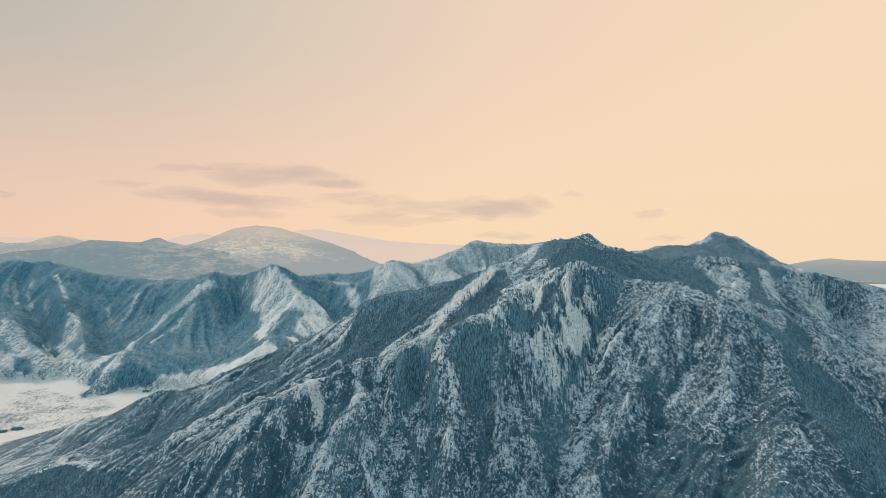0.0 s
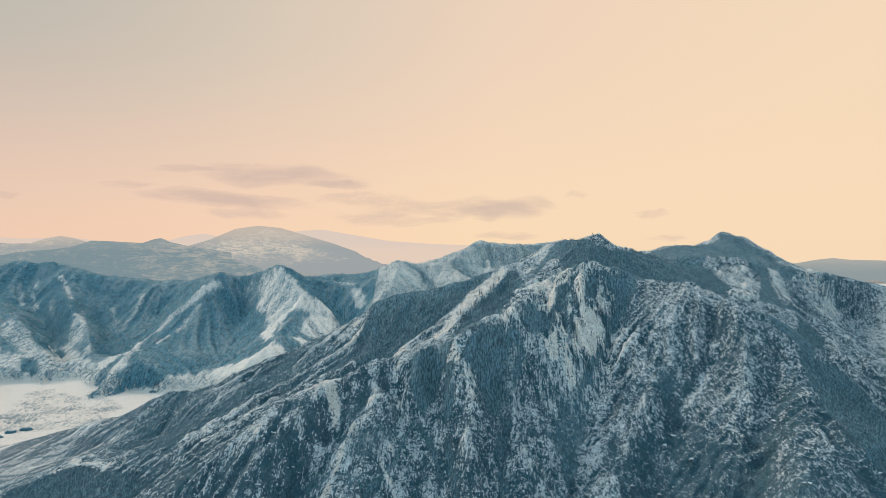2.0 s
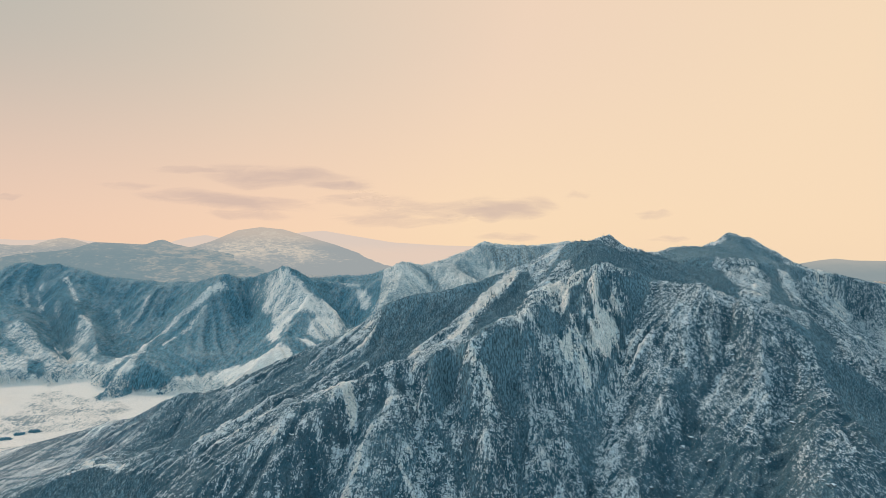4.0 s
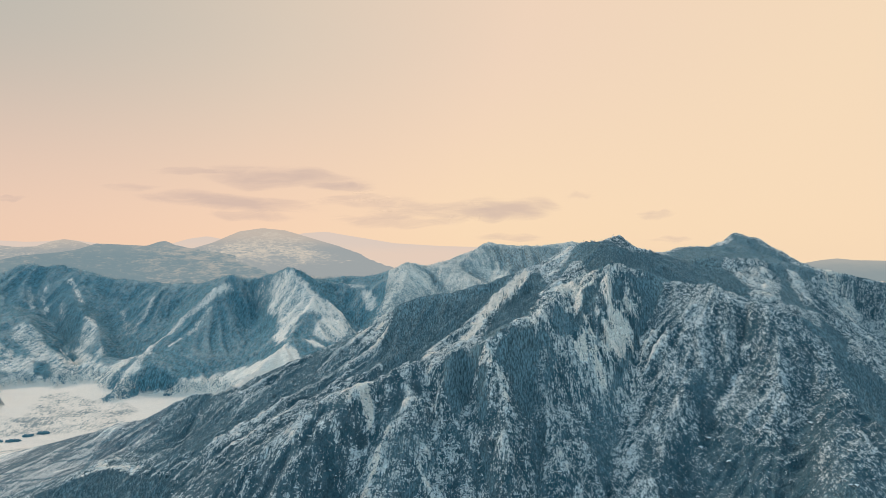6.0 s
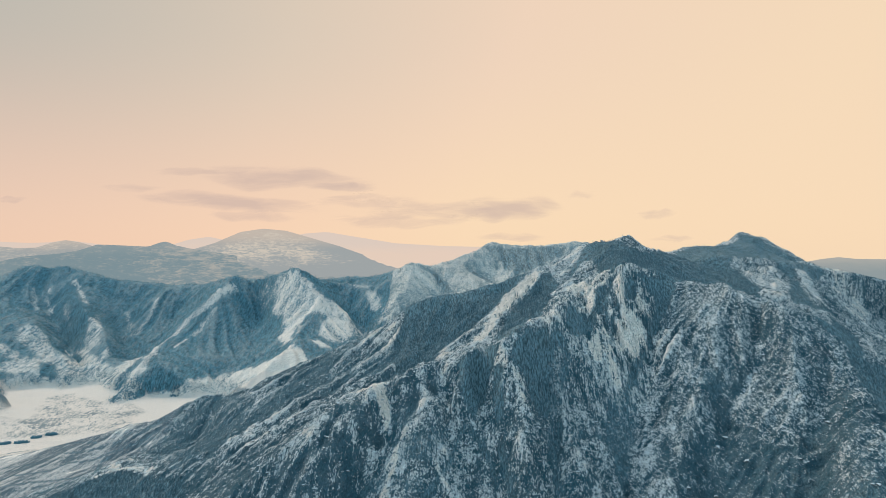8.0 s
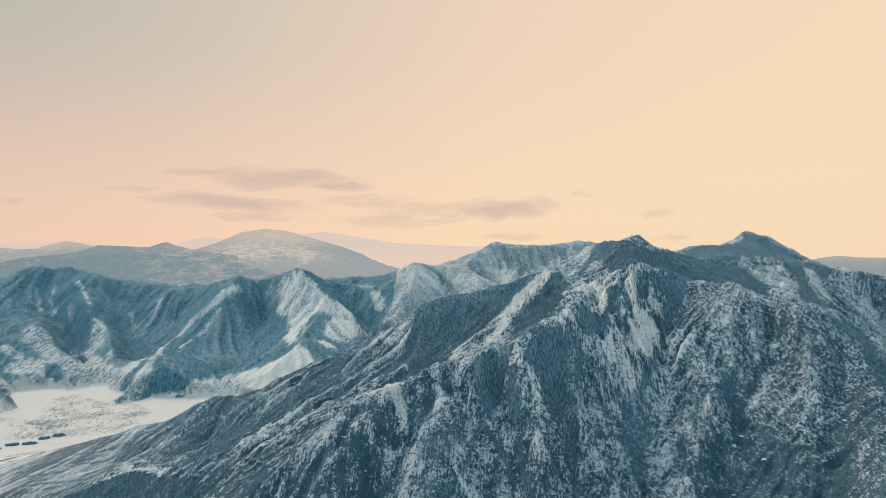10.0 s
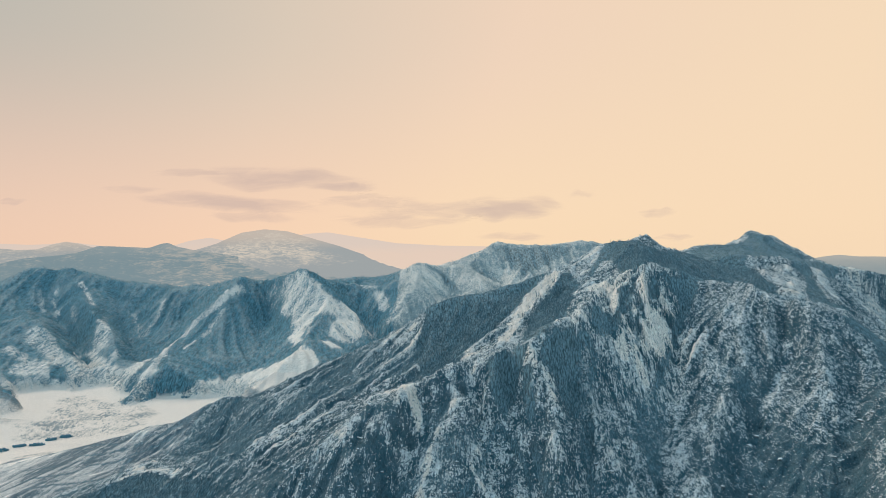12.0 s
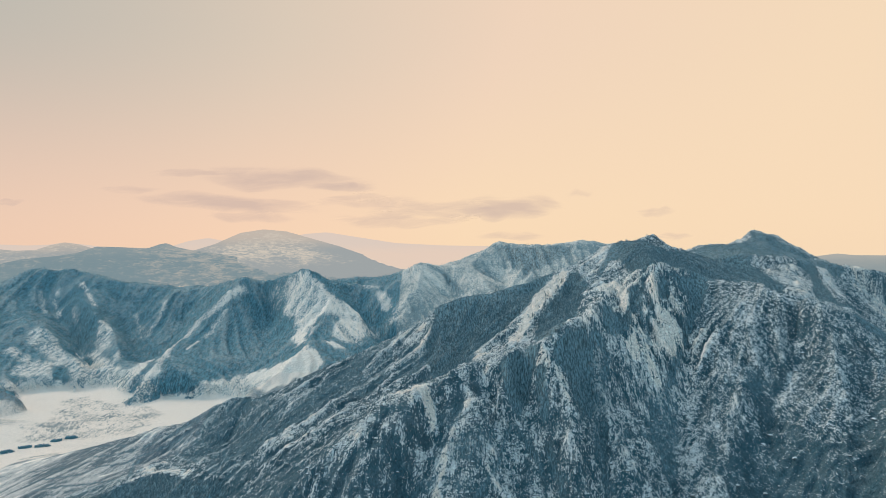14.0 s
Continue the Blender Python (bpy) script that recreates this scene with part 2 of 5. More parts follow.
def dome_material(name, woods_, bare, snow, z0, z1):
    """A far backdrop that glows, evening haze put into its colours: a hazy beige summit above snow-streaked clearings
    and woods.
    """
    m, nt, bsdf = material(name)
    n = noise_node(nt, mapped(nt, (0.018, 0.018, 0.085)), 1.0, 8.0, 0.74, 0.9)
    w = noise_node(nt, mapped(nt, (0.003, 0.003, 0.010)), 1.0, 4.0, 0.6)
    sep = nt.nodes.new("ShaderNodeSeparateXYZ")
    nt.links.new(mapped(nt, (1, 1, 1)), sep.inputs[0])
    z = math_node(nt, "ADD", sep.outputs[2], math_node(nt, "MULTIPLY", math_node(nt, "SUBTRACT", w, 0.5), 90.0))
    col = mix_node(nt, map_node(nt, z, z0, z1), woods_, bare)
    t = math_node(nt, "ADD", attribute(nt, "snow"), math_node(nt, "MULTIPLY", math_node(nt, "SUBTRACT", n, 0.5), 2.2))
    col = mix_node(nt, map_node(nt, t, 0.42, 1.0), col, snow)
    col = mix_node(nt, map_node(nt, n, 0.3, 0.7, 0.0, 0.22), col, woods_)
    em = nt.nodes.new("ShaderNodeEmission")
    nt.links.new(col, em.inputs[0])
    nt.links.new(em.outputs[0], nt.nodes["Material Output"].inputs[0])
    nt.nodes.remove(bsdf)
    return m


# ---------------------------------------------------------------- noise and terrain arithmetic
def lattice(ix, iy, seed):
    h = (ix.astype(np.int64) * 374761393 + iy.astype(np.int64) * 668265263 + seed * 974634721) & 0xFFFFFFFF
    h = ((h ^ (h >> 13)) * 1274126177) & 0xFFFFFFFF
    return ((h ^ (h >> 16)) & 0xFFFF) / 65535.0


def gnoise(x, y, seed=0):
    """Gradient noise, about -1 to 1."""
    ix, iy = np.floor(x), np.floor(y)
    fx, fy = x - ix, y - iy
    ux, uy = fx * fx * fx * (fx * (fx * 6 - 15) + 10), fy * fy * fy * (fy * (fy * 6 - 15) + 10)

    def corner(dx, dy):
        ang = lattice(ix + dx, iy + dy, seed) * 6.28318
        return np.cos(ang) * (fx - dx) + np.sin(ang) * (fy - dy)

    a = corner(0, 0) * (1 - ux) + corner(1, 0) * ux
    b = corner(0, 1) * (1 - ux) + corner(1, 1) * ux
    return 1.5 * (a * (1 - uy) + b * uy)


def fbm(x, y, octaves=4, seed=0, gain=0.5, ridged=False):
    out, amp, norm = np.zeros_like(x), 1.0, 0.0
    for o in range(octaves):
        n = gnoise(x * 2.03 ** o + 17.3 * o, y * 2.03 ** o - 9.1 * o, seed + o)
        out += amp * ((1 - 2 * np.abs(n)) if ridged else n)
        norm += amp
        amp *= gain
    return out / norm


def smooth(v, a, b):
    t = np.clip((v - a) / (b - a), 0, 1)
    return t * t * (3 - 2 * t)


CELL = 4.0
GX0, GY0, GW, GH = -1850.0, 150.0, 864, 608
total, count = np.zeros((GH, GW)), np.zeros((GH, GW))
crest_mark = np.zeros((GH, GW))
woods, drifts = np.zeros((GH, GW)), np.zeros((GH, GW))
FLOOR = -244.0


def curve(points, step):
    """A smooth line through the points."""
    p = np.array(points, float)
    p = np.vstack([2 * p[0] - p[1], p, 2 * p[-1] - p[-2]])
    out = []
    for i in range(1, len(p) - 2):
        n = max(2, int(np.linalg.norm(p[i + 1] - p[i]) / step))
        t = np.linspace(0, 1, n, endpoint=False)[:, None]
        a, b, c, d = p[i - 1], p[i], p[i + 1], p[i + 2]
        s = 0.5 * ((2 * b) + (c - a) * t + (2 * a - 5 * b + 4 * c - d) * t ** 2 + (3 * b - a - 3 * c + d) * t ** 3)
        out.append(0.5 * s + 0.5 * (b + (c - b) * t))
    out.append(p[-2][None])
    return np.vstack(out)


def spine(name, *points):
    """A crest, rib, hollow or gully of the land, as a line in the plan with its heights."""
    c = curve(points, 2.0)
    i, j = ((c[:, 0] - GX0) / CELL).round().astype(int), ((c[:, 1] - GY0) / CELL).round().astype(int)
    ok = (i >= 0) & (i < GW) & (j >= 0) & (j < GH)
    np.add.at(total, (j[ok], i[ok]), c[ok, 2])
    np.add.at(count, (j[ok], i[ok]), 1)
    if "crest" in name or "front" in name or "shoulder" == name:
        crest_mark[j[ok], i[ok]] = 1


gxx, gyy = np.meshgrid(GX0 + CELL * np.arange(GW), GY0 + CELL * np.arange(GH))


strokes = []


def cover(kind, radius, *points):
    """A band of woods, snow or rock along a line in the plan, laid on once the land stands."""
    strokes.append((kind, radius, points))


def area(kind, *points):
    """The same within an outline."""
    strokes.append((kind, 0.0, points))


# how wooded and how snowy each kind of ground is
GROUND = {"wood": (1.0, 0.0), "bush": (0.5, -0.1), "snow": (0.0, 1.0), "streak": (0.0, 0.62), "dust": (0.0, 0.34), "bare": (0.0, -0.8), "tussock": (0.0, -0.3), "scree": (0.1, -0.4), "frost": (0.0, 0.27), "bright": (0.0, 0.68)}


def lay(kind, radius, points, xs, ys, ragged, wood_layer, snow_layer, x0, y0, cell):
    closed = radius == 0
    if closed:
        ring = np.array(points + points[:1], float)
        c = np.vstack([a + (b - a) * np.linspace(0, 1, max(2, int(np.hypot(*(b - a)) / (2.0 * cell))), endpoint=False)[:, None] for a, b in zip(ring[:-1], ring[1:])])
    else:
        c = curve([(*p, 0) for p in points], max(radius * 0.4, 0.7 * cell))[:, :2]
    q = max(1.6 * radius, 3.5 * cell)
    h, w = xs.shape
    i0, i1 = int((c[:, 0].min() - 1.5 * q - x0) / cell), int((c[:, 0].max() + 1.5 * q - x0) / cell) + 2
    j0, j1 = int((c[:, 1].min() - 1.5 * q - y0) / cell), int((c[:, 1].max() + 1.5 * q - y0) / cell) + 2
    i0, j0, i1, j1 = max(i0, 0), max(j0, 0), min(i1, w), min(j1, h)
    if i1 <= i0 or j1 <= j0:
        return
    sx, sy = xs[j0:j1, i0:i1], ys[j0:j1, i0:i1]
    wx = sx + 0.30 * q * fbm(sx / q, sy / q, 4, 5)
    wy = sy + 0.30 * q * fbm(sx / q, sy / q, 4, 8)
    d = np.full(sx.shape, 1e9)
    for p in c:
        d = np.minimum(d, np.hypot(wx - p[0], wy - p[1]))
    if closed:
        inside = np.zeros(sx.shape, bool)
        for a, b in zip(ring[:-1], ring[1:]):
            if a[1] != b[1]:
                inside ^= ((a[1] > wy) != (b[1] > wy)) & (wx < (b[0] - a[0]) * (wy - a[1]) / (b[1] - a[1]) + a[0])
        d = np.where(inside, -d, d)
    else:
        d = d - radius
    fray = (0.16 if kind in ("wood", "tussock") else 0.26) * (q if closed else min(q, 1.2 * radius))
    d = d + fray * ragged[j0:j1, i0:i1]
    soft = 0.8 * cell if kind in ("wood", "snow") else 1.6 * cell
    share = 1 - smooth(d, -soft, soft)
    for layer, value in zip((wood_layer, snow_layer), GROUND[kind]):
        layer[j0:j1, i0:i1] += share * (value - layer[j0:j1, i0:i1])


# ---------------------------------------------------------------- the plan of the land
spine("crest_west", (143, 624, 18), (135, 622, 11), (124, 622, 13), (106, 618, 10), (94, 608, 5), (77, 598, -6), (53, 587, -15), (28, 579, -23), (0, 573, -31), (-26, 568, -37), (-53, 564, -41), (-76, 561, -49), (-84, 561, -60), (-110, 562, -74), (-134, 565, -86), (-164, 569, -98), (-208, 576, -117), (-245, 582, -135), (-274, 585, -136), (-304, 585, -152), (-336, 589, -166))
spine("foot_west", (-336, 589, -163), (-383, 608, -178), (-448, 648, -201), (-518, 688, -224), (-584, 705, -240), (-660, 720, -247))
spine("dark_knoll", (-234, 470, -153), (-275, 481, -168), (-297, 481, -172), (-327, 480, -179), (-356, 476, -191), (-381, 473, -204))
spine("apron", (-280, 545, -161), (-317, 545, -177), (-369, 540, -191), (-434, 545, -208), (-500, 560, -226))
spine("top_rock", (142, 624, 14), (128, 580, 3), (115, 540, -5), (104, 503, -11))
spine("top_back", (143, 624, 17), (155, 640, 7), (175, 665, 3), (206, 710, -2), (258, 790, -9))
spine("crag_crest", (104, 503, -11), (113, 503, -12), (125, 505, -15), (142, 506, -17), (152, 495, -25), (160, 487, -26), (166, 474, -26), (169, 462, -25), (170, 450, -29), (175, 438, -33), (187, 425, -34), (192, 416, -37), (202, 413, -39), (212, 411, -42), (228, 406, -55), (240, 402, -68), (255, 398, -83), (276, 393, -104), (309, 389, -132))
spine("front_rib", (94, 608, 5), (82, 560, -18), (69, 515, -31), (53, 470, -37), (30, 433, -45), (13, 419, -49), (-2, 411, -60), (-20, 414, -64), (-44, 413, -73), (-66, 405, -77), (-86, 387, -85), (-101, 388, -91), (-120, 379, -102), (-139, 369, -117), (-157, 361, -131), (-171, 355, -143), (-189, 344, -160))
spine("hollow_north", (47, 545, -38), (18, 489, -54), (-1, 469, -65), (-28, 467, -77), (-56, 474, -90), (-84, 467, -100), (-111, 449, -105), (-132, 429, -117), (-151, 411, -124), (-176, 419, -141), (-208, 429, -159), (-232, 429, -179))
spine("snow_stripe", (77, 598, -6), (48, 563, -27), (21, 519, -45), (-1, 479, -59), (-13, 444, -65), (-20, 417, -64))
spine("forest_bowl", (21, 571, -33), (-16, 547, -50), (-46, 522, -69), (-57, 499, -86))
spine("slope_west", (-110, 561, -75), (-110, 524, -94), (-108, 479, -103))
spine("slope_west_low", (-208, 576, -117), (-220, 519, -135), (-263, 540, -166), (-255, 479, -169))
spine("rib_spur", (-2, 411, -60), (1, 394, -74), (4, 380, -89), (5, 360, -104), (5, 342, -121), (4, 327, -137), (2, 302, -154))
spine("rib_mid", (-26, 414, -64), (-28, 394, -78), (-48, 377, -95), (-54, 358, -110), (-60, 342, -128), (-63, 328, -144), (-64, 307, -157))
spine("rib_west", (-86, 387, -85), (-97, 367, -100), (-111, 354, -115), (-123, 341, -133), (-131, 331, -148), (-137, 311, -162))
spine("rib_rock", (104, 503, -11), (94, 474, -41), (91, 454, -65), (73, 434, -78), (58, 405, -95), (44, 374, -109), (37, 359, -117), (31, 341, -130), (26, 327, -143), (21, 305, -156))
spine("rib_patch", (114, 602, 7), (91, 529, -22), (72, 481, -44), (54, 441, -63), (43, 415, -74))
spine("rib_crag", (160, 487, -26), (148, 441, -55), (140, 412, -78), (118, 389, -97), (100, 361, -115), (88, 341, -131), (80, 325, -146), (70, 301, -157))
spine("rib_crag_east", (192, 416, -37), (185, 400, -58), (174, 369, -87), (145, 341, -112), (131, 324, -127), (119, 308, -141), (107, 289, -151))
spine("rib_crag_mid", (173, 446, -31), (161, 419, -68), (150, 393, -93), (134, 363, -113), (122, 341, -128))
spine("rib_far_east", (212, 411, -42), (206, 378, -72), (193, 342, -79), (166, 310, -93), (160, 292, -99), (156, 279, -102), (149, 260, -110), (136, 237, -117))
spine("rib_edge", (195, 345, -80), (201, 327, -84), (209, 307, -93), (215, 287, -108))
spine("gully_rock_crag", (136, 501, -26), (129, 475, -51), (109, 446, -80), (90, 408, -104), (74, 375, -123), (61, 342, -144), (51, 317, -163))
spine("gully_crag", (184, 437, -39), (177, 424, -61), (163, 405, -88), (134, 379, -110), (114, 355, -126), (104, 339, -142), (90, 313, -160))
spine("gully_spur", (36, 447, -51), (32, 419, -79), (26, 395, -100), (21, 371, -114), (19, 353, -132), (18, 339, -148))
spine("gully_mid", (-13, 424, -69), (-17, 399, -94), (-20, 371, -111), (-13, 350, -130), (-10, 336, -147))
spine("gully_small", (-40, 412, -79), (-40, 392, -99), (-36, 368, -117), (-33, 351, -134))
spine("gully_west", (-70, 408, -82), (-77, 381, -103), (-86, 363, -122), (-94, 349, -140), (-98, 337, -154))
spine("gully_east", (193, 376, -89), (175, 350, -106), (156, 323, -121), (141, 303, -136))
spine("ravine_back", (160, 560, -29), (215, 590, -43), (243, 560, -53), (281, 520, -78), (314, 481, -121), (339, 441, -166))
spine("peak_crest", (222, 880, -6), (270, 900, -4), (306, 930, -2), (335, 950, 6), (359, 965, 5), (401, 991, 7), (438, 1021, 14), (467, 1046, 28), (485, 1046, 21), (507, 1046, 18), (521, 1041, 5), (552, 1031, -17), (593, 1021, -45), (690, 1012, -83))
spine("shoulder", (262, 745, -11), (287, 730, -4), (303, 722, -6), (333, 715, -8), (363, 709, -16), (399, 705, -23), (428, 699, -27), (466, 691, -36), (511, 681, -49), (565, 671, -68))
spine("peak_hollow", (209, 720, -23), (276, 780, -23), (376, 861, -7), (455, 861, -24), (535, 861, -46))
spine("shoulder_rib", (303, 722, -6), (301, 690, -23), (302, 655, -40), (296, 610, -48))
spine("shoulder_rib_east", (399, 705, -23), (410, 691, -50), (445, 686, -75), (437, 651, -95), (411, 591, -119))
spine("shoulder_gully", (368, 707, -18), (354, 661, -41), (339, 611, -58), (331, 561, -82))
spine("left_crest", (-1614, 1794, -180), (-1449, 1755, -120), (-1289, 1715, -73), (-1220, 1685, -41), (-1184, 1674, -31), (-1132, 1660, -34), (-1069, 1646, -34), (-1022, 1631, -46), (-975, 1616, -56), (-910, 1606, -68), (-830, 1597, -79), (-733, 1577, -90), (-658, 1537, -82), (-599, 1477, -72), (-538, 1403, -56), (-520, 1398, -54), (-504, 1418, -63), (-458, 1398, -59), (-420, 1378, -47), (-395, 1358, -38), (-373, 1345, -31), (-354, 1343, -37), (-322, 1368, -61), (-254, 1419, -77), (-163, 1439, -69), (-140, 1449, -41), (-122, 1464, -29), (-100, 1469, -32), (-71, 1479, -43), (-30, 1509, -33), (2, 1549, -33), (47, 1639, -2), (85, 1702, 24), (144, 1700, 19), (237, 1690, 14), (300, 1690, 22), (345, 1680, 27), (425, 1691, 1), (529, 1721, -56))
spine("left_rib", (-535, 1403, -60), (-550, 1349, -91), (-579, 1329, -120), (-596, 1309, -142), (-604, 1234, -174), (-597, 1154, -189), (-585, 1094, -195), (-579, 1044, -210), (-585, 994, -227))
spine("valley_hill", (-592, 1108, -197), (-551, 1073, -193), (-524, 1060, -203), (-491, 1048, -218), (-471, 1033, -232))
spine("valley_hill_front", (-562, 1083, -198), (-562, 1058, -208), (-555, 1018, -231))
spine("white_peak_rib", (-373, 1345, -34), (-325, 1269, -81), (-293, 1231, -107), (-298, 1175, -134), (-310, 1115, -153), (-312, 1044, -167), (-336, 995, -187), (-379, 984, -221))
spine("white_peak_east", (-357, 1344, -39), (-285, 1275, -93), (-241, 1225, -129), (-202, 1165, -157), (-162, 1085, -195))
spine("left_rib_forest", (-1051, 1641, -48), (-890, 1424, -127), (-797, 1330, -162), (-730, 1245, -201), (-707, 1173, -222), (-674, 1154, -229))
spine("left_rib_rock", (-1065, 1446, -129), (-946, 1322, -142), (-872, 1266, -177), (-784, 1183, -210), (-751, 1143, -219), (-735, 1098, -227))
spine("left_rib_mid", (-823, 1597, -82), (-746, 1483, -134), (-751, 1373, -193), (-706, 1264, -225))
spine("left_gully_a", (-1118, 1651, -48), (-1066, 1548, -131), (-914, 1399, -196), (-821, 1279, -227), (-744, 1199, -237))
spine("left_gully_b", (-919, 1596, -77), (-858, 1499, -155), (-767, 1379, -207), (-683, 1250, -228))
spine("left_gully_c", (-695, 1557, -97), (-685, 1439, -163), (-653, 1270, -203), (-634, 1170, -219))
spine("white_bowl", (-491, 1418, -76), (-454, 1350, -142), (-424, 1210, -194), (-419, 1130, -218), (-460, 1100, -222))
spine("mid_valley", (-291, 1409, -86), (-245, 1321, -139), (-206, 1261, -180), (-172, 1171, -221))
spine("mid_rib", (-122, 1464, -32), (-125, 1365, -81), (-145, 1305, -120), (-170, 1255, -150))
spine("mid_rib_b", (-30, 1509, -36), (22, 1406, -65), (43, 1326, -105))
spine("mid_rib_c", (85, 1702, 21), (133, 1596, -30), (163, 1486, -77))
spine("mid_gully", (-77, 1469, -50), (-50, 1421, -92), (-30, 1352, -125))
spine("mid_gully_b", (2, 1559, -36), (70, 1542, -79), (100, 1472, -110))
spine("bowl_edge", (-78, 559, -51), (-80, 544, -67), (-81, 524, -82))
spine("left_near_hill", (-865, 997, -185), (-817, 982, -199), (-781, 977, -209), (-743, 962, -220))

# woods, open snow, bare rock and dusted ledges, each laid over those before it; dark strokes along gullies also stand
# in for their shade
area("frost", (-100, 382), (-73, 396), (-36, 396), (-16, 375), (-9, 341), (-17, 318), (-86, 323), (-90, 353), (-104, 360))
area("wood", (-78, 561), (-68, 563), (-39, 566), (-18, 574), (9, 576), (26, 581), (37, 588), (33, 572), (11, 540), (0, 525), (-16, 512), (-31, 486), (-44, 478), (-53, 410), (-80, 486), (-86, 495), (-85, 527), (-79, 550))
area("wood", (53, 575), (59, 572), (62, 545), (48, 510), (35, 474), (15, 419), (4, 413), (-6, 424), (-2, 452), (9, 495), (24, 523), (40, 552))
area("wood", (105, 616), (134, 611), (135, 587), (169, 621), (199, 627), (149, 494), (136, 504), (126, 510), (120, 528), (103, 501), (97, 507), (96, 538), (96, 559), (92, 575), (85, 568), (73, 547), (73, 561), (86, 586), (97, 599))
area("wood", (113, 498), (138, 504), (147, 493), (139, 482), (125, 468), (114, 455), (106, 443), (95, 429), (84, 412), (82, 416), (94, 436), (107, 448), (116, 467), (125, 478), (126, 487), (122, 496))
area("wood", (79, 500), (90, 497), (87, 478), (77, 466), (70, 455), (65, 452), (57, 442), (51, 445), (49, 452), (52, 465), (59, 469), (60, 466), (70, 472), (77, 476))
area("wood", (4, 410), (12, 415), (28, 429), (40, 440), (45, 436), (46, 421), (39, 406), (33, 392), (20, 383), (15, 385), (14, 393), (10, 398), (4, 400))
area("wood", (-28, 430), (-8, 423), (-6, 409), (-10, 406), (-13, 398), (-16, 387), (-22, 380), (-28, 384), (-31, 389), (-32, 406))
area("bush", (70, 409), (88, 417), (81, 390), (68, 359), (60, 349), (60, 361), (59, 375), (62, 392))
area("bush", (-110, 541), (-88, 527), (-81, 495), (-85, 486), (-66, 403), (-85, 482), (-100, 477), (-110, 506))
area("bush", (-144, 563), (-118, 565), (-110, 506), (-125, 480), (-155, 496), (-172, 490), (-179, 468), (-202, 484), (-215, 509), (-195, 522), (-171, 545))
area("bush", (-326, 592), (-286, 589), (-238, 576), (-208, 517), (-222, 502), (-250, 502), (-274, 494), (-322, 547), (-325, 568))
area("bush", (-76, 382), (-56, 383), (-55, 372), (-64, 368), (-71, 373))
area("bush", (-54, 362), (-40, 375), (-37, 367), (-50, 351), (-69, 349), (-74, 366), (-64, 365))
area("bush", (-86, 353), (-56, 342), (-54, 337), (-89, 347))
area("bush", (137, 414), (143, 407), (143, 398), (132, 395), (127, 401))
area("bush", (145, 437), (149, 428), (147, 420), (140, 421), (141, 432))
area("bush", (90, 344), (122, 343), (141, 321), (151, 291), (164, 283), (155, 271), (87, 336))
cover("bush", 3.6, (40, 428), (34, 406), (31, 385), (26, 366), (23, 344))
area("scree", (116, 375), (143, 366), (151, 339), (175, 347), (179, 304), (241, 327), (198, 268), (65, 316), (91, 345))
area("frost", (192, 417), (318, 594), (213, 389), (208, 366), (204, 342), (184, 341), (166, 365), (171, 406))
area("frost", (158, 478), (250, 623), (183, 440), (163, 420), (152, 414), (134, 416))
area("scree", (-225, 431), (-226, 449), (-205, 454), (-183, 440), (-154, 390), (-157, 359), (-169, 355))
area("scree", (-144, 349), (-131, 361), (-104, 362), (-91, 365), (-103, 353), (-119, 338))
area("bush", (-292, 554), (-264, 562), (-217, 546), (-191, 491), (-209, 465), (-231, 447), (-251, 463))
cover("bare", 3.2, (-226, 433), (-199, 437), (-179, 441), (-158, 437))
cover("bare", 2.5, (-186, 425), (-146, 392), (-122, 382), (-93, 378))
cover("bare", 2.3, (-141, 351), (-123, 355), (-104, 360))
area("bare", (185, 421), (190, 416), (185, 412), (176, 414), (168, 406), (156, 395), (146, 393), (135, 382), (122, 368), (131, 385), (143, 394), (153, 403), (166, 417), (179, 427))
area("bare", (87, 365), (92, 375), (98, 373), (90, 351), (91, 346), (80, 347))
cover("bare", 2.9, (111, 404), (99, 384))
area("bare", (131, 377), (134, 369), (133, 347), (131, 340), (124, 347), (123, 360))
area("bare", (151, 339), (173, 348), (166, 327), (156, 318), (142, 322))
cover("bare", 2.9, (140, 367), (140, 348), (151, 339))
cover("bush", 2.6, (196, 358), (186, 356), (176, 350), (164, 344))
area("wood", (208, 411), (334, 589), (344, 568), (225, 386), (257, 396), (234, 309), (208, 282), (197, 298), (200, 333), (206, 352), (211, 371), (213, 381), (218, 395), (213, 401))
area("snow", (53, 581), (41, 556), (28, 538), (16, 514), (7, 502), (-1, 482), (-6, 476), (-15, 434), (-19, 481), (-12, 490), (-2, 510), (8, 535), (20, 557), (33, 576), (44, 579))
area("streak", (-85, 562), (-78, 561), (-79, 542), (-84, 528), (-88, 527), (-96, 550), (-94, 565))
area("dust", (-114, 571), (-92, 564), (-89, 529), (-108, 544))
cover("streak", 2.2, (103, 615), (88, 595), (76, 592), (61, 585))
area("dust", (60, 575), (76, 589), (93, 591), (82, 572), (69, 556), (59, 545))
area("snow", (67, 533), (79, 531), (83, 503), (93, 507), (96, 506), (93, 497), (84, 494), (77, 487), (75, 474), (71, 473), (62, 471), (70, 492), (64, 493), (62, 522))
area("dust", (26, 431), (45, 490), (53, 512), (53, 477), (49, 452), (40, 440), (30, 430))
area("streak", (98, 498), (103, 499), (110, 503), (120, 504), (129, 503), (126, 501), (116, 500), (108, 497), (103, 491), (97, 478), (93, 476), (88, 466), (81, 449), (78, 448), (87, 471))
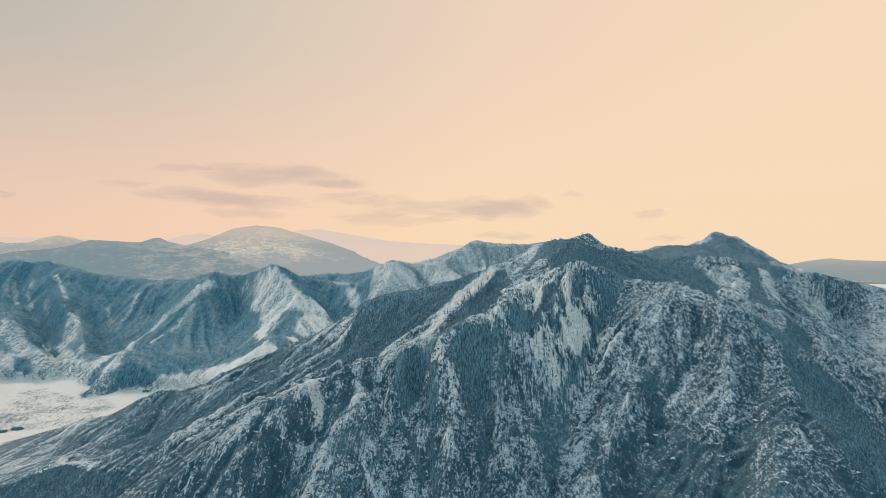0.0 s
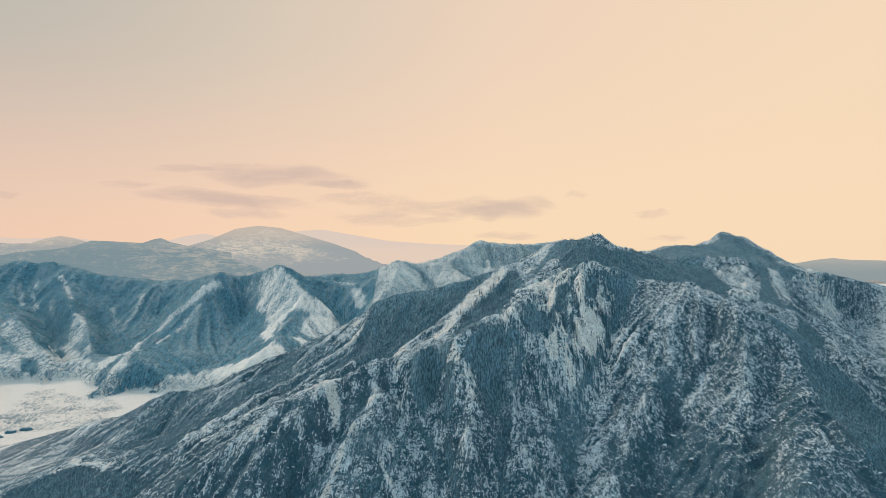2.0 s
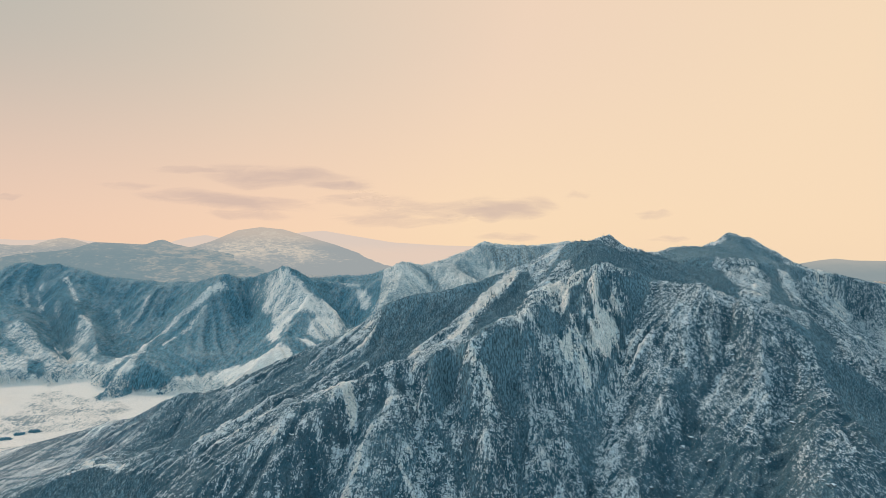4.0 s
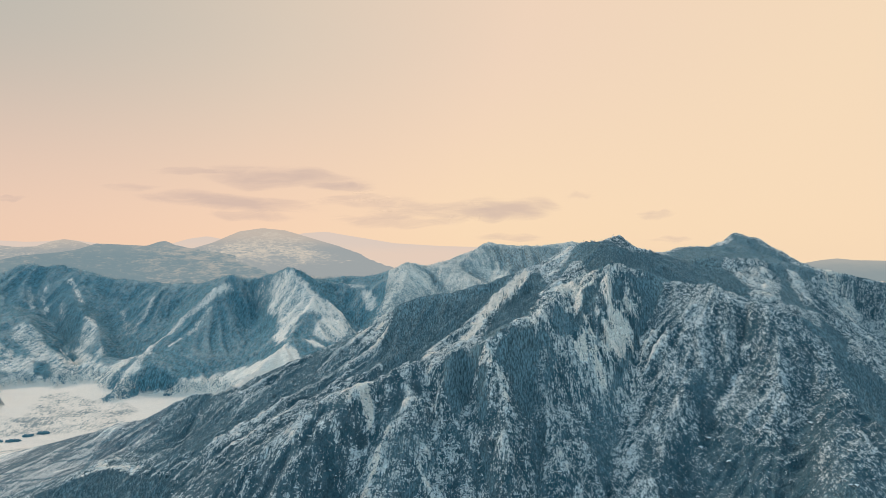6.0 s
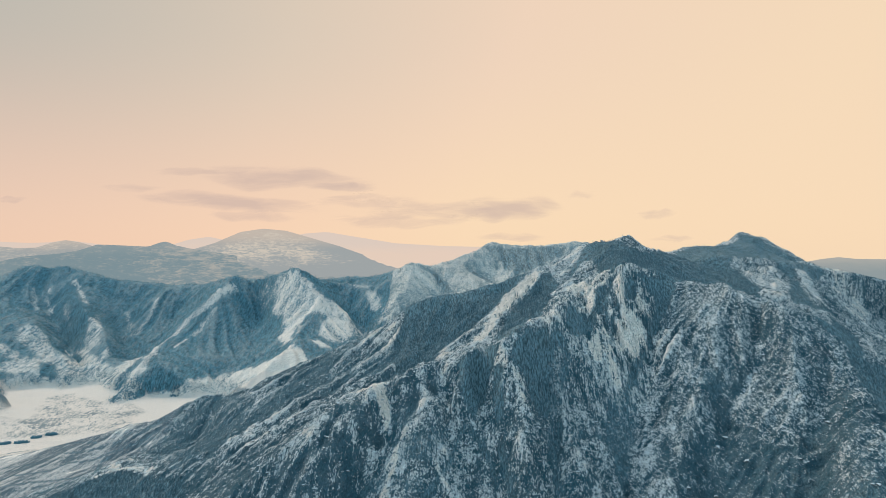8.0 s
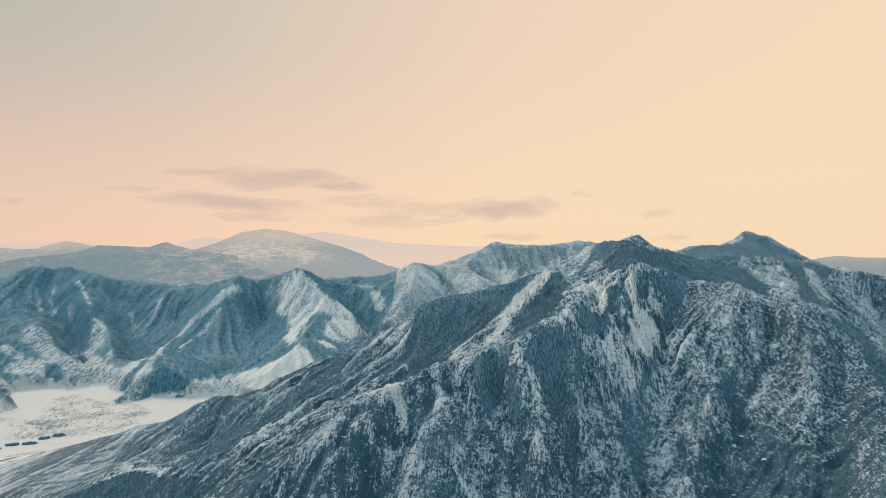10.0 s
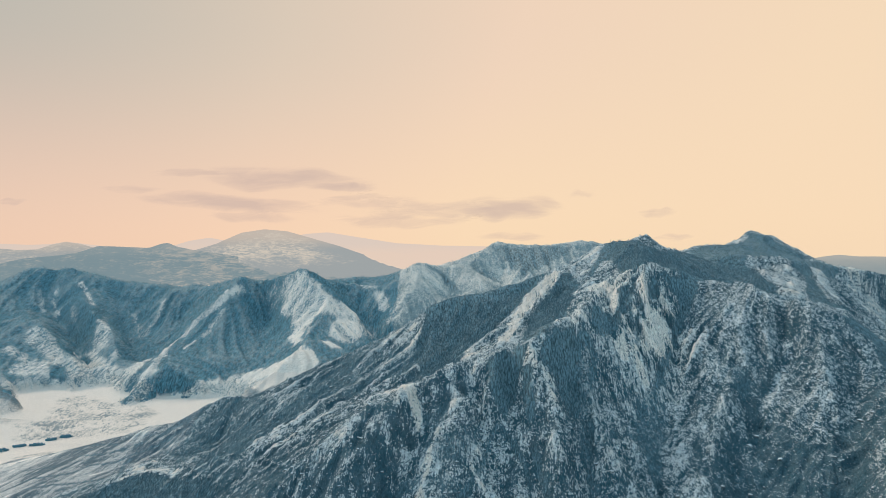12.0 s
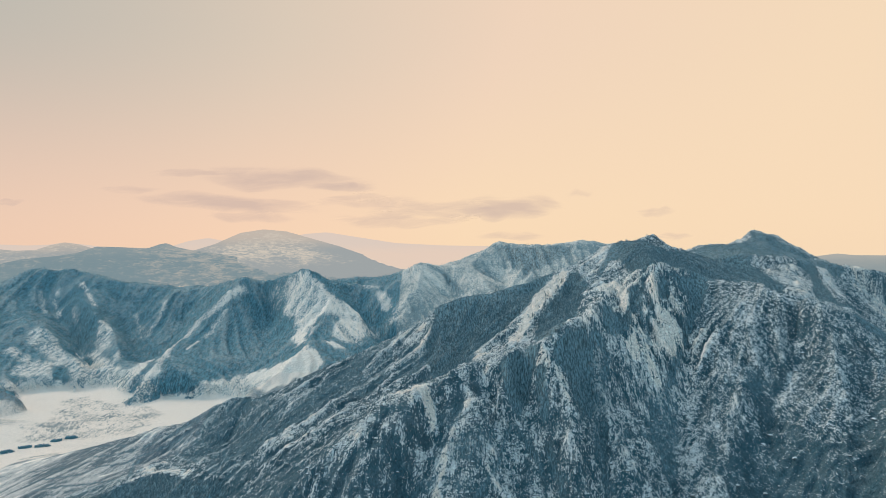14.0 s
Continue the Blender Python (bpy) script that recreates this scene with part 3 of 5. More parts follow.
area("snow", (117, 496), (121, 491), (123, 481), (123, 478), (113, 471), (107, 472), (106, 476), (112, 484))
area("snow", (99, 471), (106, 474), (113, 471), (109, 459), (101, 445), (100, 438), (96, 437), (92, 444), (85, 440), (85, 451), (90, 462))
area("streak", (106, 498), (108, 497), (103, 487), (98, 473), (95, 472), (97, 480))
area("snow", (61, 441), (72, 452), (76, 452), (71, 431), (66, 429), (63, 434))
area("dust", (77, 466), (86, 475), (80, 450), (74, 445), (73, 451))
area("streak", (76, 443), (79, 433), (83, 427), (82, 417), (75, 412), (73, 422))
area("dust", (55, 416), (61, 412), (65, 403), (53, 384), (45, 383), (53, 403))
cover("streak", 1.7, (45, 380), (39, 372), (34, 365))
area("dust", (40, 368), (52, 376), (56, 365), (48, 351), (33, 344), (34, 354))
area("streak", (-4, 408), (0, 406), (3, 397), (8, 395), (10, 388), (10, 370), (5, 363), (0, 373), (-1, 385), (-2, 394), (-4, 401), (-7, 397), (-10, 389), (-13, 392), (-11, 401), (-7, 406))
cover("dust", 4.0, (-1, 363), (5, 349))
cover("streak", 2.6, (-14, 373), (-13, 360), (-11, 351), (-9, 342))
area("dust", (-40, 401), (-36, 396), (-31, 384), (-37, 380), (-45, 369), (-50, 373), (-44, 382))
cover("dust", 4.1, (-96, 400), (-73, 402), (-51, 406), (-36, 411), (-16, 423))
cover("dust", 2.9, (-85, 386), (-76, 386), (-84, 377))
cover("dust", 3.1, (-24, 375), (-23, 367))
cover("streak", 1.8, (-17, 389), (-20, 381))
cover("streak", 1.0, (-58, 346), (-55, 347))
cover("dust", 3.4, (-118, 363), (-113, 368))
cover("dust", 3.1, (-129, 364), (-124, 369))
cover("dust", 2.9, (-120, 349), (-115, 352))
cover("dust", 4.0, (-97, 361), (-88, 365))
cover("dust", 3.9, (-102, 352), (-90, 355))
cover("streak", 1.2, (-209, 488), (-201, 510), (-199, 522))
cover("streak", 1.3, (-177, 471), (-169, 478))
cover("snow", 1.0, (-138, 523), (-131, 534))
cover("streak", 1.0, (-149, 517), (-139, 524))
cover("streak", 2.1, (-264, 554), (-250, 557), (-247, 570))
cover("snow", 1.0, (-269, 547), (-257, 562))
cover("snow", 1.2, (-300, 519), (-305, 546))
cover("dust", 2.5, (-176, 431), (-163, 458), (-147, 461))
cover("streak", 1.0, (-168, 383), (-150, 380))
cover("dust", 3.4, (-231, 456), (-227, 468))
area("wood", (-300, 482), (-277, 472), (-260, 459), (-237, 451), (-227, 437), (-234, 426), (-276, 415), (-339, 440), (-350, 475), (-330, 476), (-323, 482), (-312, 483))
cover("wood", 2.0, (-332, 504), (-348, 541), (-346, 548))
area("snow", (-323, 482), (-325, 506), (-337, 542), (-310, 505), (-287, 491), (-265, 472), (-272, 470), (-294, 484), (-310, 492), (-313, 481))
# dark gully and column lines, drawn as wood to deepen the relief
cover("wood", 1.0, (-29, 377), (-35, 367), (-40, 352), (-47, 342), (-51, 337))
cover("wood", 1.3, (-27, 377), (-21, 371), (-17, 363), (-14, 355), (-12, 349))
cover("wood", 1.3, (-8, 361), (-5, 346), (-4, 339))
cover("wood", 1.0, (53, 377), (57, 373), (60, 368), (63, 360))
cover("wood", 1.0, (31, 364), (36, 365), (43, 374))
area("wood", (-8, 402), (-3, 399), (-3, 386), (-5, 376), (-9, 375), (-11, 386), (-10, 393))
area("wood", (105, 489), (113, 497), (114, 491), (107, 480), (101, 475), (99, 477))
cover("wood", 1.1, (95, 497), (86, 474), (82, 463))
cover("wood", 1.1, (93, 473), (87, 462), (81, 446))
cover("streak", 1.3, (189, 417), (186, 413), (183, 410))
cover("dust", 2.3, (193, 415), (317, 591))
cover("dust", 4.7, (196, 403), (195, 386))
cover("dust", 3.4, (173, 416), (177, 405))
cover("streak", 2.9, (163, 404), (151, 389), (144, 386))
cover("dust", 3.7, (162, 380), (152, 345))
cover("dust", 4.3, (173, 369), (166, 352))
cover("streak", 1.4, (204, 397), (211, 386), (209, 377), (210, 369))
cover("dust", 4.3, (191, 340), (192, 329))
cover("dust", 2.0, (160, 309), (153, 294))
cover("frost", 4.1, (98, 412), (86, 387))
cover("streak", 1.7, (99, 379), (93, 354))
cover("frost", 3.7, (77, 372), (77, 352))
cover("frost", 2.8, (114, 435), (100, 418))
cover("dust", 3.0, (136, 468), (123, 447))
cover("dust", 2.7, (150, 483), (139, 475))
cover("dust", 3.2, (127, 382), (121, 385))
cover("streak", 1.3, (134, 369), (134, 358))
cover("streak", 1.6, (146, 359), (142, 350))
cover("streak", 2.5, (116, 392), (117, 383))
area("wood", (169, 621), (259, 782), (295, 721), (290, 710), (294, 691), (289, 643), (271, 597), (233, 611), (151, 495), (138, 504))
area("wood", (136, 572), (177, 630), (293, 893), (333, 941), (401, 986), (419, 986), (462, 1033), (491, 1019), (508, 951), (397, 703), (367, 674), (342, 680), (343, 711), (320, 717), (301, 719), (290, 710), (294, 691), (289, 643), (275, 605), (234, 613), (152, 503), (150, 567))
area("wood", (345, 682), (347, 669), (329, 612), (345, 601), (351, 594), (345, 601), (320, 597), (299, 599))
area("wood", (428, 700), (440, 695), (441, 692), (433, 694), (424, 696))
area("streak", (299, 722), (319, 714), (342, 709), (336, 680), (323, 649), (306, 642), (302, 669), (298, 699), (294, 711))
area("dust", (272, 611), (317, 652), (313, 624), (297, 604), (270, 595))
area("streak", (361, 698), (368, 692), (367, 669), (344, 620), (340, 629), (349, 665))
area("streak", (402, 709), (437, 723), (422, 696), (433, 694), (425, 669), (390, 627), (384, 644), (386, 670), (396, 695))
area("streak", (439, 698), (457, 689), (419, 637), (441, 682), (439, 693))
cover("streak", 2.8, (413, 988), (446, 1025))
area("streak", (-522, 1391), (-510, 1379), (-535, 1345), (-551, 1321), (-574, 1324), (-558, 1350), (-540, 1369))
cover("streak", 5.8, (-563, 1322), (-589, 1303), (-599, 1257), (-617, 1246), (-597, 1156), (-582, 1092))
cover("dust", 5.9, (-539, 1316), (-548, 1277), (-552, 1242))
cover("snow", 3.3, (-568, 1194), (-562, 1214))
area("bright", (-404, 1361), (-372, 1347), (-345, 1325), (-310, 1277), (-282, 1251), (-264, 1281), (-229, 1242), (-205, 1264), (-220, 1116), (-244, 1108), (-280, 1129), (-287, 1165), (-277, 1196), (-299, 1195), (-308, 1187), (-314, 1121), (-318, 1094), (-333, 1092), (-358, 1153), (-355, 1196), (-374, 1249), (-408, 1286), (-414, 1328), (-446, 1375), (-434, 1378))
cover("wood", 5.3, (-310, 1194), (-320, 1153), (-322, 1115))
cover("wood", 4.3, (-277, 1195), (-281, 1160), (-278, 1130))
area("wood", (-361, 1342), (-316, 1305), (-266, 1290), (-217, 1283), (-204, 1272), (-221, 1310), (-275, 1382), (-314, 1352))
cover("dust", 7.9, (-288, 1420), (-221, 1409))
cover("streak", 8.8, (-211, 1382), (-191, 1332))
area("dust", (-504, 1397), (-450, 1389), (-419, 1370), (-419, 1323), (-478, 1394))
cover("dust", 5.8, (-1071, 1590), (-1059, 1559), (-1011, 1501))
cover("dust", 3.6, (-1117, 1591), (-1055, 1510))
cover("dust", 4.0, (-980, 1500), (-909, 1409))
cover("streak", 5.0, (-1002, 1574), (-973, 1549), (-909, 1468))
area("dust", (-866, 1442), (-785, 1325), (-755, 1265), (-781, 1258), (-829, 1321), (-834, 1360))
cover("dust", 6.8, (-731, 1242), (-725, 1211))
area("dust", (-945, 1284), (-933, 1301), (-901, 1290), (-874, 1275), (-811, 1205), (-785, 1181), (-803, 1166), (-857, 1206), (-920, 1248))
cover("dust", 4.7, (-756, 1509), (-743, 1461), (-747, 1414), (-750, 1381))
cover("dust", 3.4, (-826, 1502), (-759, 1401))
cover("snow", 4.7, (-849, 1298), (-813, 1293), (-781, 1253), (-746, 1220))
cover("dust", 11.0, (-932, 1217), (-853, 1168))
area("wood", (-820, 1168), (-795, 1170), (-751, 1120), (-740, 1109), (-771, 1117), (-797, 1130))
cover("wood", 5.9, (-833, 1295), (-802, 1268))
area("streak", (-626, 1071), (-605, 1088), (-582, 1092), (-554, 1067), (-569, 1057), (-562, 1026), (-572, 1005))
cover("wood", 3.0, (-630, 1071), (-606, 1075))
area("wood", (-571, 1057), (-548, 1063), (-518, 1064), (-477, 1039), (-513, 1041), (-542, 1044), (-556, 1022))
area("snow", (-313, 1075), (-316, 1027), (-354, 1060), (-400, 1080), (-444, 1089), (-451, 1061), (-414, 1033), (-361, 963), (-326, 963), (-285, 982), (-270, 1014), (-286, 1047))
cover("bush", 2.4, (-403, 1036), (-385, 1034), (-365, 1033))
cover("bush", 5.0, (-303, 1063), (-295, 1076), (-282, 1069))
cover("snow", 4.0, (-276, 1093), (-247, 1079))
area("dust", (-158, 1447), (-138, 1447), (-112, 1460), (-84, 1452), (-64, 1428), (-44, 1405), (-94, 1351), (-130, 1315), (-156, 1272), (-166, 1252), (-186, 1272), (-173, 1319), (-157, 1355))
area("wood", (-89, 1457), (-64, 1451), (-38, 1407), (-22, 1398), (-48, 1453), (-70, 1475))
area("dust", (-58, 1482), (-16, 1523), (19, 1505), (55, 1430), (38, 1364), (0, 1373), (-24, 1422), (-51, 1465))
area("wood", (-1, 1531), (35, 1557), (93, 1524), (64, 1457), (26, 1508))
area("dust", (25, 1582), (60, 1610), (101, 1564), (125, 1499), (90, 1524), (57, 1561))
area("wood", (85, 1678), (227, 1669), (305, 1676), (265, 1625), (211, 1575), (132, 1518), (109, 1575))
cover("dust", 9.3, (273, 1671), (336, 1676))
area("dust", (-893, 1163), (-835, 1174), (-800, 1196), (-777, 1242), (-679, 1167), (-668, 1198), (-619, 1086), (-642, 1082), (-741, 1110), (-804, 1128), (-851, 1105))
area("streak", (-496, 1084), (-452, 1063), (-414, 1034), (-462, 1035), (-494, 1038), (-477, 1039))
area("snow", (-702, 1147), (-676, 1172), (-657, 1206), (-611, 1092), (-633, 1076), (-702, 1124))
cover("streak", 6.7, (-668, 1198), (-660, 1228))
area("wood", (-818, 1164), (-792, 1166), (-751, 1120), (-740, 1109), (-771, 1117), (-797, 1130))
area("wood", (-843, 1005), (-833, 1048), (-813, 1058), (-810, 1058), (-765, 963), (-826, 972))
area("tussock", (-719, 1045), (-692, 1064), (-616, 1001), (-542, 983), (-506, 930), (-498, 835), (-564, 817), (-634, 809), (-682, 875), (-656, 896))
area("tussock", (-860, 1118), (-798, 1118), (-704, 1118), (-683, 1118), (-735, 1118), (-814, 1111), (-851, 1105))
area("tussock", (-502, 1095), (-472, 1085), (-473, 1061), (-490, 1060))
cover("bare", 2.0, (-627, 854), (-582, 871), (-494, 872))
cover("bare", 2.0, (-577, 731), (-547, 747))
cover("bare", 2.0, (-599, 974), (-583, 922), (-564, 882), (-537, 849))
cover("wood", 1.0, (-543, 684), (-507, 679), (-457, 650), (-377, 585))
cover("wood", 1.0, (-424, 599), (-380, 572), (-352, 569), (-332, 571), (-302, 576))
cover("wood", 1.0, (-472, 588), (-408, 557), (-389, 560), (-360, 550), (-345, 555), (-297, 564))
cover("wood", 1.0, (-447, 554), (-380, 530), (-347, 515))
cover("wood", 1.0, (-390, 515), (-359, 504))
cover("wood", 1.1, (-382, 574), (-355, 565), (-344, 569))
cover("bush", 1.0, (-512, 642), (-445, 597), (-392, 573))
cover("bush", 1.0, (-418, 534), (-382, 525), (-333, 500))
cover("wood", 1.0, (-344, 574), (-324, 576), (-305, 582))
cover("bush", 1.0, (-408, 574), (-368, 560), (-343, 561))
cover("bush", 1.0, (-497, 622), (-445, 588), (-411, 570))
cover("bush", 1.0, (-448, 562), (-406, 546), (-374, 544))
cover("bush", 1.0, (-444, 630), (-379, 578), (-357, 569))
cover("bush", 1.0, (-437, 540), (-406, 531), (-374, 520))
cover("dust", 1.6, (-333, 567), (-300, 571), (-279, 579))
cover("dust", 1.5, (-312, 546), (-287, 555), (-267, 561))
cover("streak", 1.3, (-335, 528), (-320, 547), (-296, 550))
cover("snow", 1.0, (-376, 539), (-354, 540), (-339, 545))

# valley floor
spine("floor_a", (-1500, 1000, -244), (-1100, 980, -243), (-800, 985, -242), (-500, 985, -241), (-430, 960, -240))
spine("floor_b", (-1300, 800, -247), (-900, 800, -246), (-640, 800, -245), (-520, 830, -242), (-430, 900, -239))
spine("floor_c", (-820, 1085, -241), (-700, 1110, -239), (-640, 1060, -241), (-400, 1010, -240), (-340, 1000, -236))
spine("floor_d", (-330, 940, -235), (-250, 880, -222), (-100, 830, -205), (60, 850, -190), (150, 760, -150))
spine("floor_e", (-330, 700, -226), (-420, 760, -238), (-520, 760, -244))
spine("floor_f", (-1500, 500, -250), (-900, 560, -250), (-640, 640, -248), (-520, 560, -249), (-440, 440, -249), (-300, 330, -248), (-120, 240, -247), (60, 215, -246), (230, 180, -245))
spine("floor_g", (-1700, 2300, -200), (-900, 2250, -210), (0, 2300, -200), (900, 2300, -190), (1500, 2200, -180))
spine("floor_h", (600, 1300, -150), (300, 1350, -170), (0, 1250, -190), (-150, 1180, -200))


def blur(a, n=1):
    for _ in range(n):
        p = np.pad(a, 1, mode="edge")
        a = (p[:-2, 1:-1] + p[2:, 1:-1] + p[1:-1, :-2] + p[1:-1, 2:] + 2 * p[1:-1, 1:-1]) / 6
    return a


def relief():
    """The land between its spines: a sheet stretched over them, coarse to fine."""
    z = None
    for f, rounds in ((32, 300), (16, 200), (8, 120), (4, 80), (2, 50), (1, 30)):
        t = total.reshape(GH // f, f, GW // f, f).sum((1, 3))
        c = count.reshape(GH // f, f, GW // f, f).sum((1, 3))
        held, val = c > 0, t / np.maximum(c, 1)
        z = np.full(t.shape, FLOOR) if z is None else blur(np.repeat(np.repeat(z, 2, 0), 2, 1), 2)
        for _ in range(rounds):
            p = np.pad(z, 1, mode="edge")
            p[0] = FLOOR
            z = (p[:-2, 1:-1] + p[2:, 1:-1] + p[1:-1, :-2] + p[1:-1, 2:]) / 4
            z[held] = val[held]
    return 0.8 * z + 0.2 * blur(z, 1)


def sample(a, x, y):
    """Smooth lookup in a plan grid."""
    fx, fy = np.clip((x - GX0) / CELL, 1, GW - 3), np.clip((y - GY0) / CELL, 1, GH - 3)
    i, j = fx.astype(int), fy.astype(int)
    u, v = fx - i, fy - j

    def w(t):
        return ((1 - t) ** 3 / 6, (3 * t ** 3 - 6 * t ** 2 + 4) / 6, (-3 * t ** 3 + 3 * t ** 2 + 3 * t + 1) / 6, t ** 3 / 6)

    wu, wv = w(u), w(v)
    return sum(wv[b] * wu[a_] * a[j + b - 1, i + a_ - 1] for b in range(4) for a_ in range(4))


BASE = relief()
# the crags are one broad face, with no deep gullies
broad = smooth(gxx, 95, 125) * (1 - smooth(gxx, 250, 290)) * (1 - smooth(gyy, 400 + 0 * gxx, 430 + 0 * gxx))
BASE = BASE + 0.3 * broad * (blur(BASE, 40) - BASE)
# the valley is flat up to the foot of the range
rise = BASE - FLOOR
BASE = np.where(gyy > 900, FLOOR + rise * (0.15 + 0.85 * smooth(rise, 8, 20)), BASE)
SOFT = blur(BASE, 40)
CONVEX = BASE - SOFT
CREST = np.clip(blur(crest_mark, 14) * 9, 0, 1)
gy_, gx_ = np.gradient(blur(BASE, 4), CELL)
STEEP = np.hypot(gx_, gy_)


def streaks(seed, steps=16, stride=0.9):
    """Noise drawn out along the fall of the land: runnels, avalanche tracks and ribs."""
    src = np.random.RandomState(seed).normal(size=(GH, GW))
    dx, dy = gx_ / (STEEP + 1e-3), gy_ / (STEEP + 1e-3)
    out = src.copy()
    jj, ii = np.mgrid[0:GH, 0:GW].astype(float)
    for sign in (1, -1):
        x, y = ii.copy(), jj.copy()
        for _ in range(steps):
            a, b = x.round().astype(int), y.round().astype(int)
            x = np.clip(x + sign * stride * dx[b, a], 0, GW - 1)
            y = np.clip(y + sign * stride * dy[b, a], 0, GH - 1)
            out += src[y.round().astype(int), x.round().astype(int)]
    out = blur(out, 1)
    return out / out.std()


RUN = streaks(3)
RUN_B = streaks(4, 30)

# finer runnels on the face that the drone passes
NX0, NY0, NCELL, NW, NH = -640.0, 225.0, 1.4, 790, 390


def near_streaks(seed, steps, wide):
    xs, ys = np.meshgrid(NX0 + NCELL * np.arange(NW), NY0 + NCELL * np.arange(NH))
    dx, dy = sample(gx_, xs, ys), sample(gy_, xs, ys)
    bend = 0.35 * np.stack([gnoise(xs / 30, ys / 30, seed + 1), gnoise(xs / 30, ys / 30, seed + 2)])
    dx, dy = dx + bend[0], dy + bend[1]
    q = np.hypot(dx, dy) + 1e-3
    dx, dy = dx / q, dy / q
    src = np.random.RandomState(seed).normal(size=(NH, NW))
    out = src.copy()
    jj, ii = np.mgrid[0:NH, 0:NW].astype(float)
    for sign in (1, -1):
        x, y = ii.copy(), jj.copy()
        for _ in range(steps):
            a_, b_ = x.round().astype(int), y.round().astype(int)
            x = np.clip(x + sign * 0.9 * dx[b_, a_], 0, NW - 1)
            y = np.clip(y + sign * 0.9 * dy[b_, a_], 0, NH - 1)
            out += src[y.round().astype(int), x.round().astype(int)]
    out = blur(out, wide)
    return out / out.std()


RILL = near_streaks(7, 9, 1)
RILL_B = near_streaks(9, 22, 3)


woods_near, drifts_near = np.zeros((NH, NW)), np.zeros((NH, NW))
nxx, nyy = np.meshgrid(NX0 + NCELL * np.arange(NW), NY0 + NCELL * np.arange(NH))
for st in strokes:
    lay(*st, gxx, gyy, RUN, woods, drifts, GX0, GY0, CELL)
    lay(*st, nxx, nyy, RILL_B, woods_near, drifts_near, NX0, NY0, NCELL)


def near_share(x, y):
    return smooth(x, NX0, NX0 + 40) * (1 - smooth(x, NX0 + NCELL * NW - 60, NX0 + NCELL * NW - 10)) * (1 - smooth(y, NY0 + NCELL * NH - 60, NY0 + NCELL * NH - 8))


def near_sample(a_, x, y):
    fx, fy = np.clip((x - NX0) / NCELL, 0, NW - 2), np.clip((y - NY0) / NCELL, 0, NH - 2)
    i, j = fx.astype(int), fy.astype(int)
    u, v = fx - i, fy - j
    val = (a_[j, i] * (1 - u) + a_[j, i + 1] * u) * (1 - v) + (a_[j + 1, i] * (1 - u) + a_[j + 1, i + 1] * u) * v
    return val * near_share(x, y)


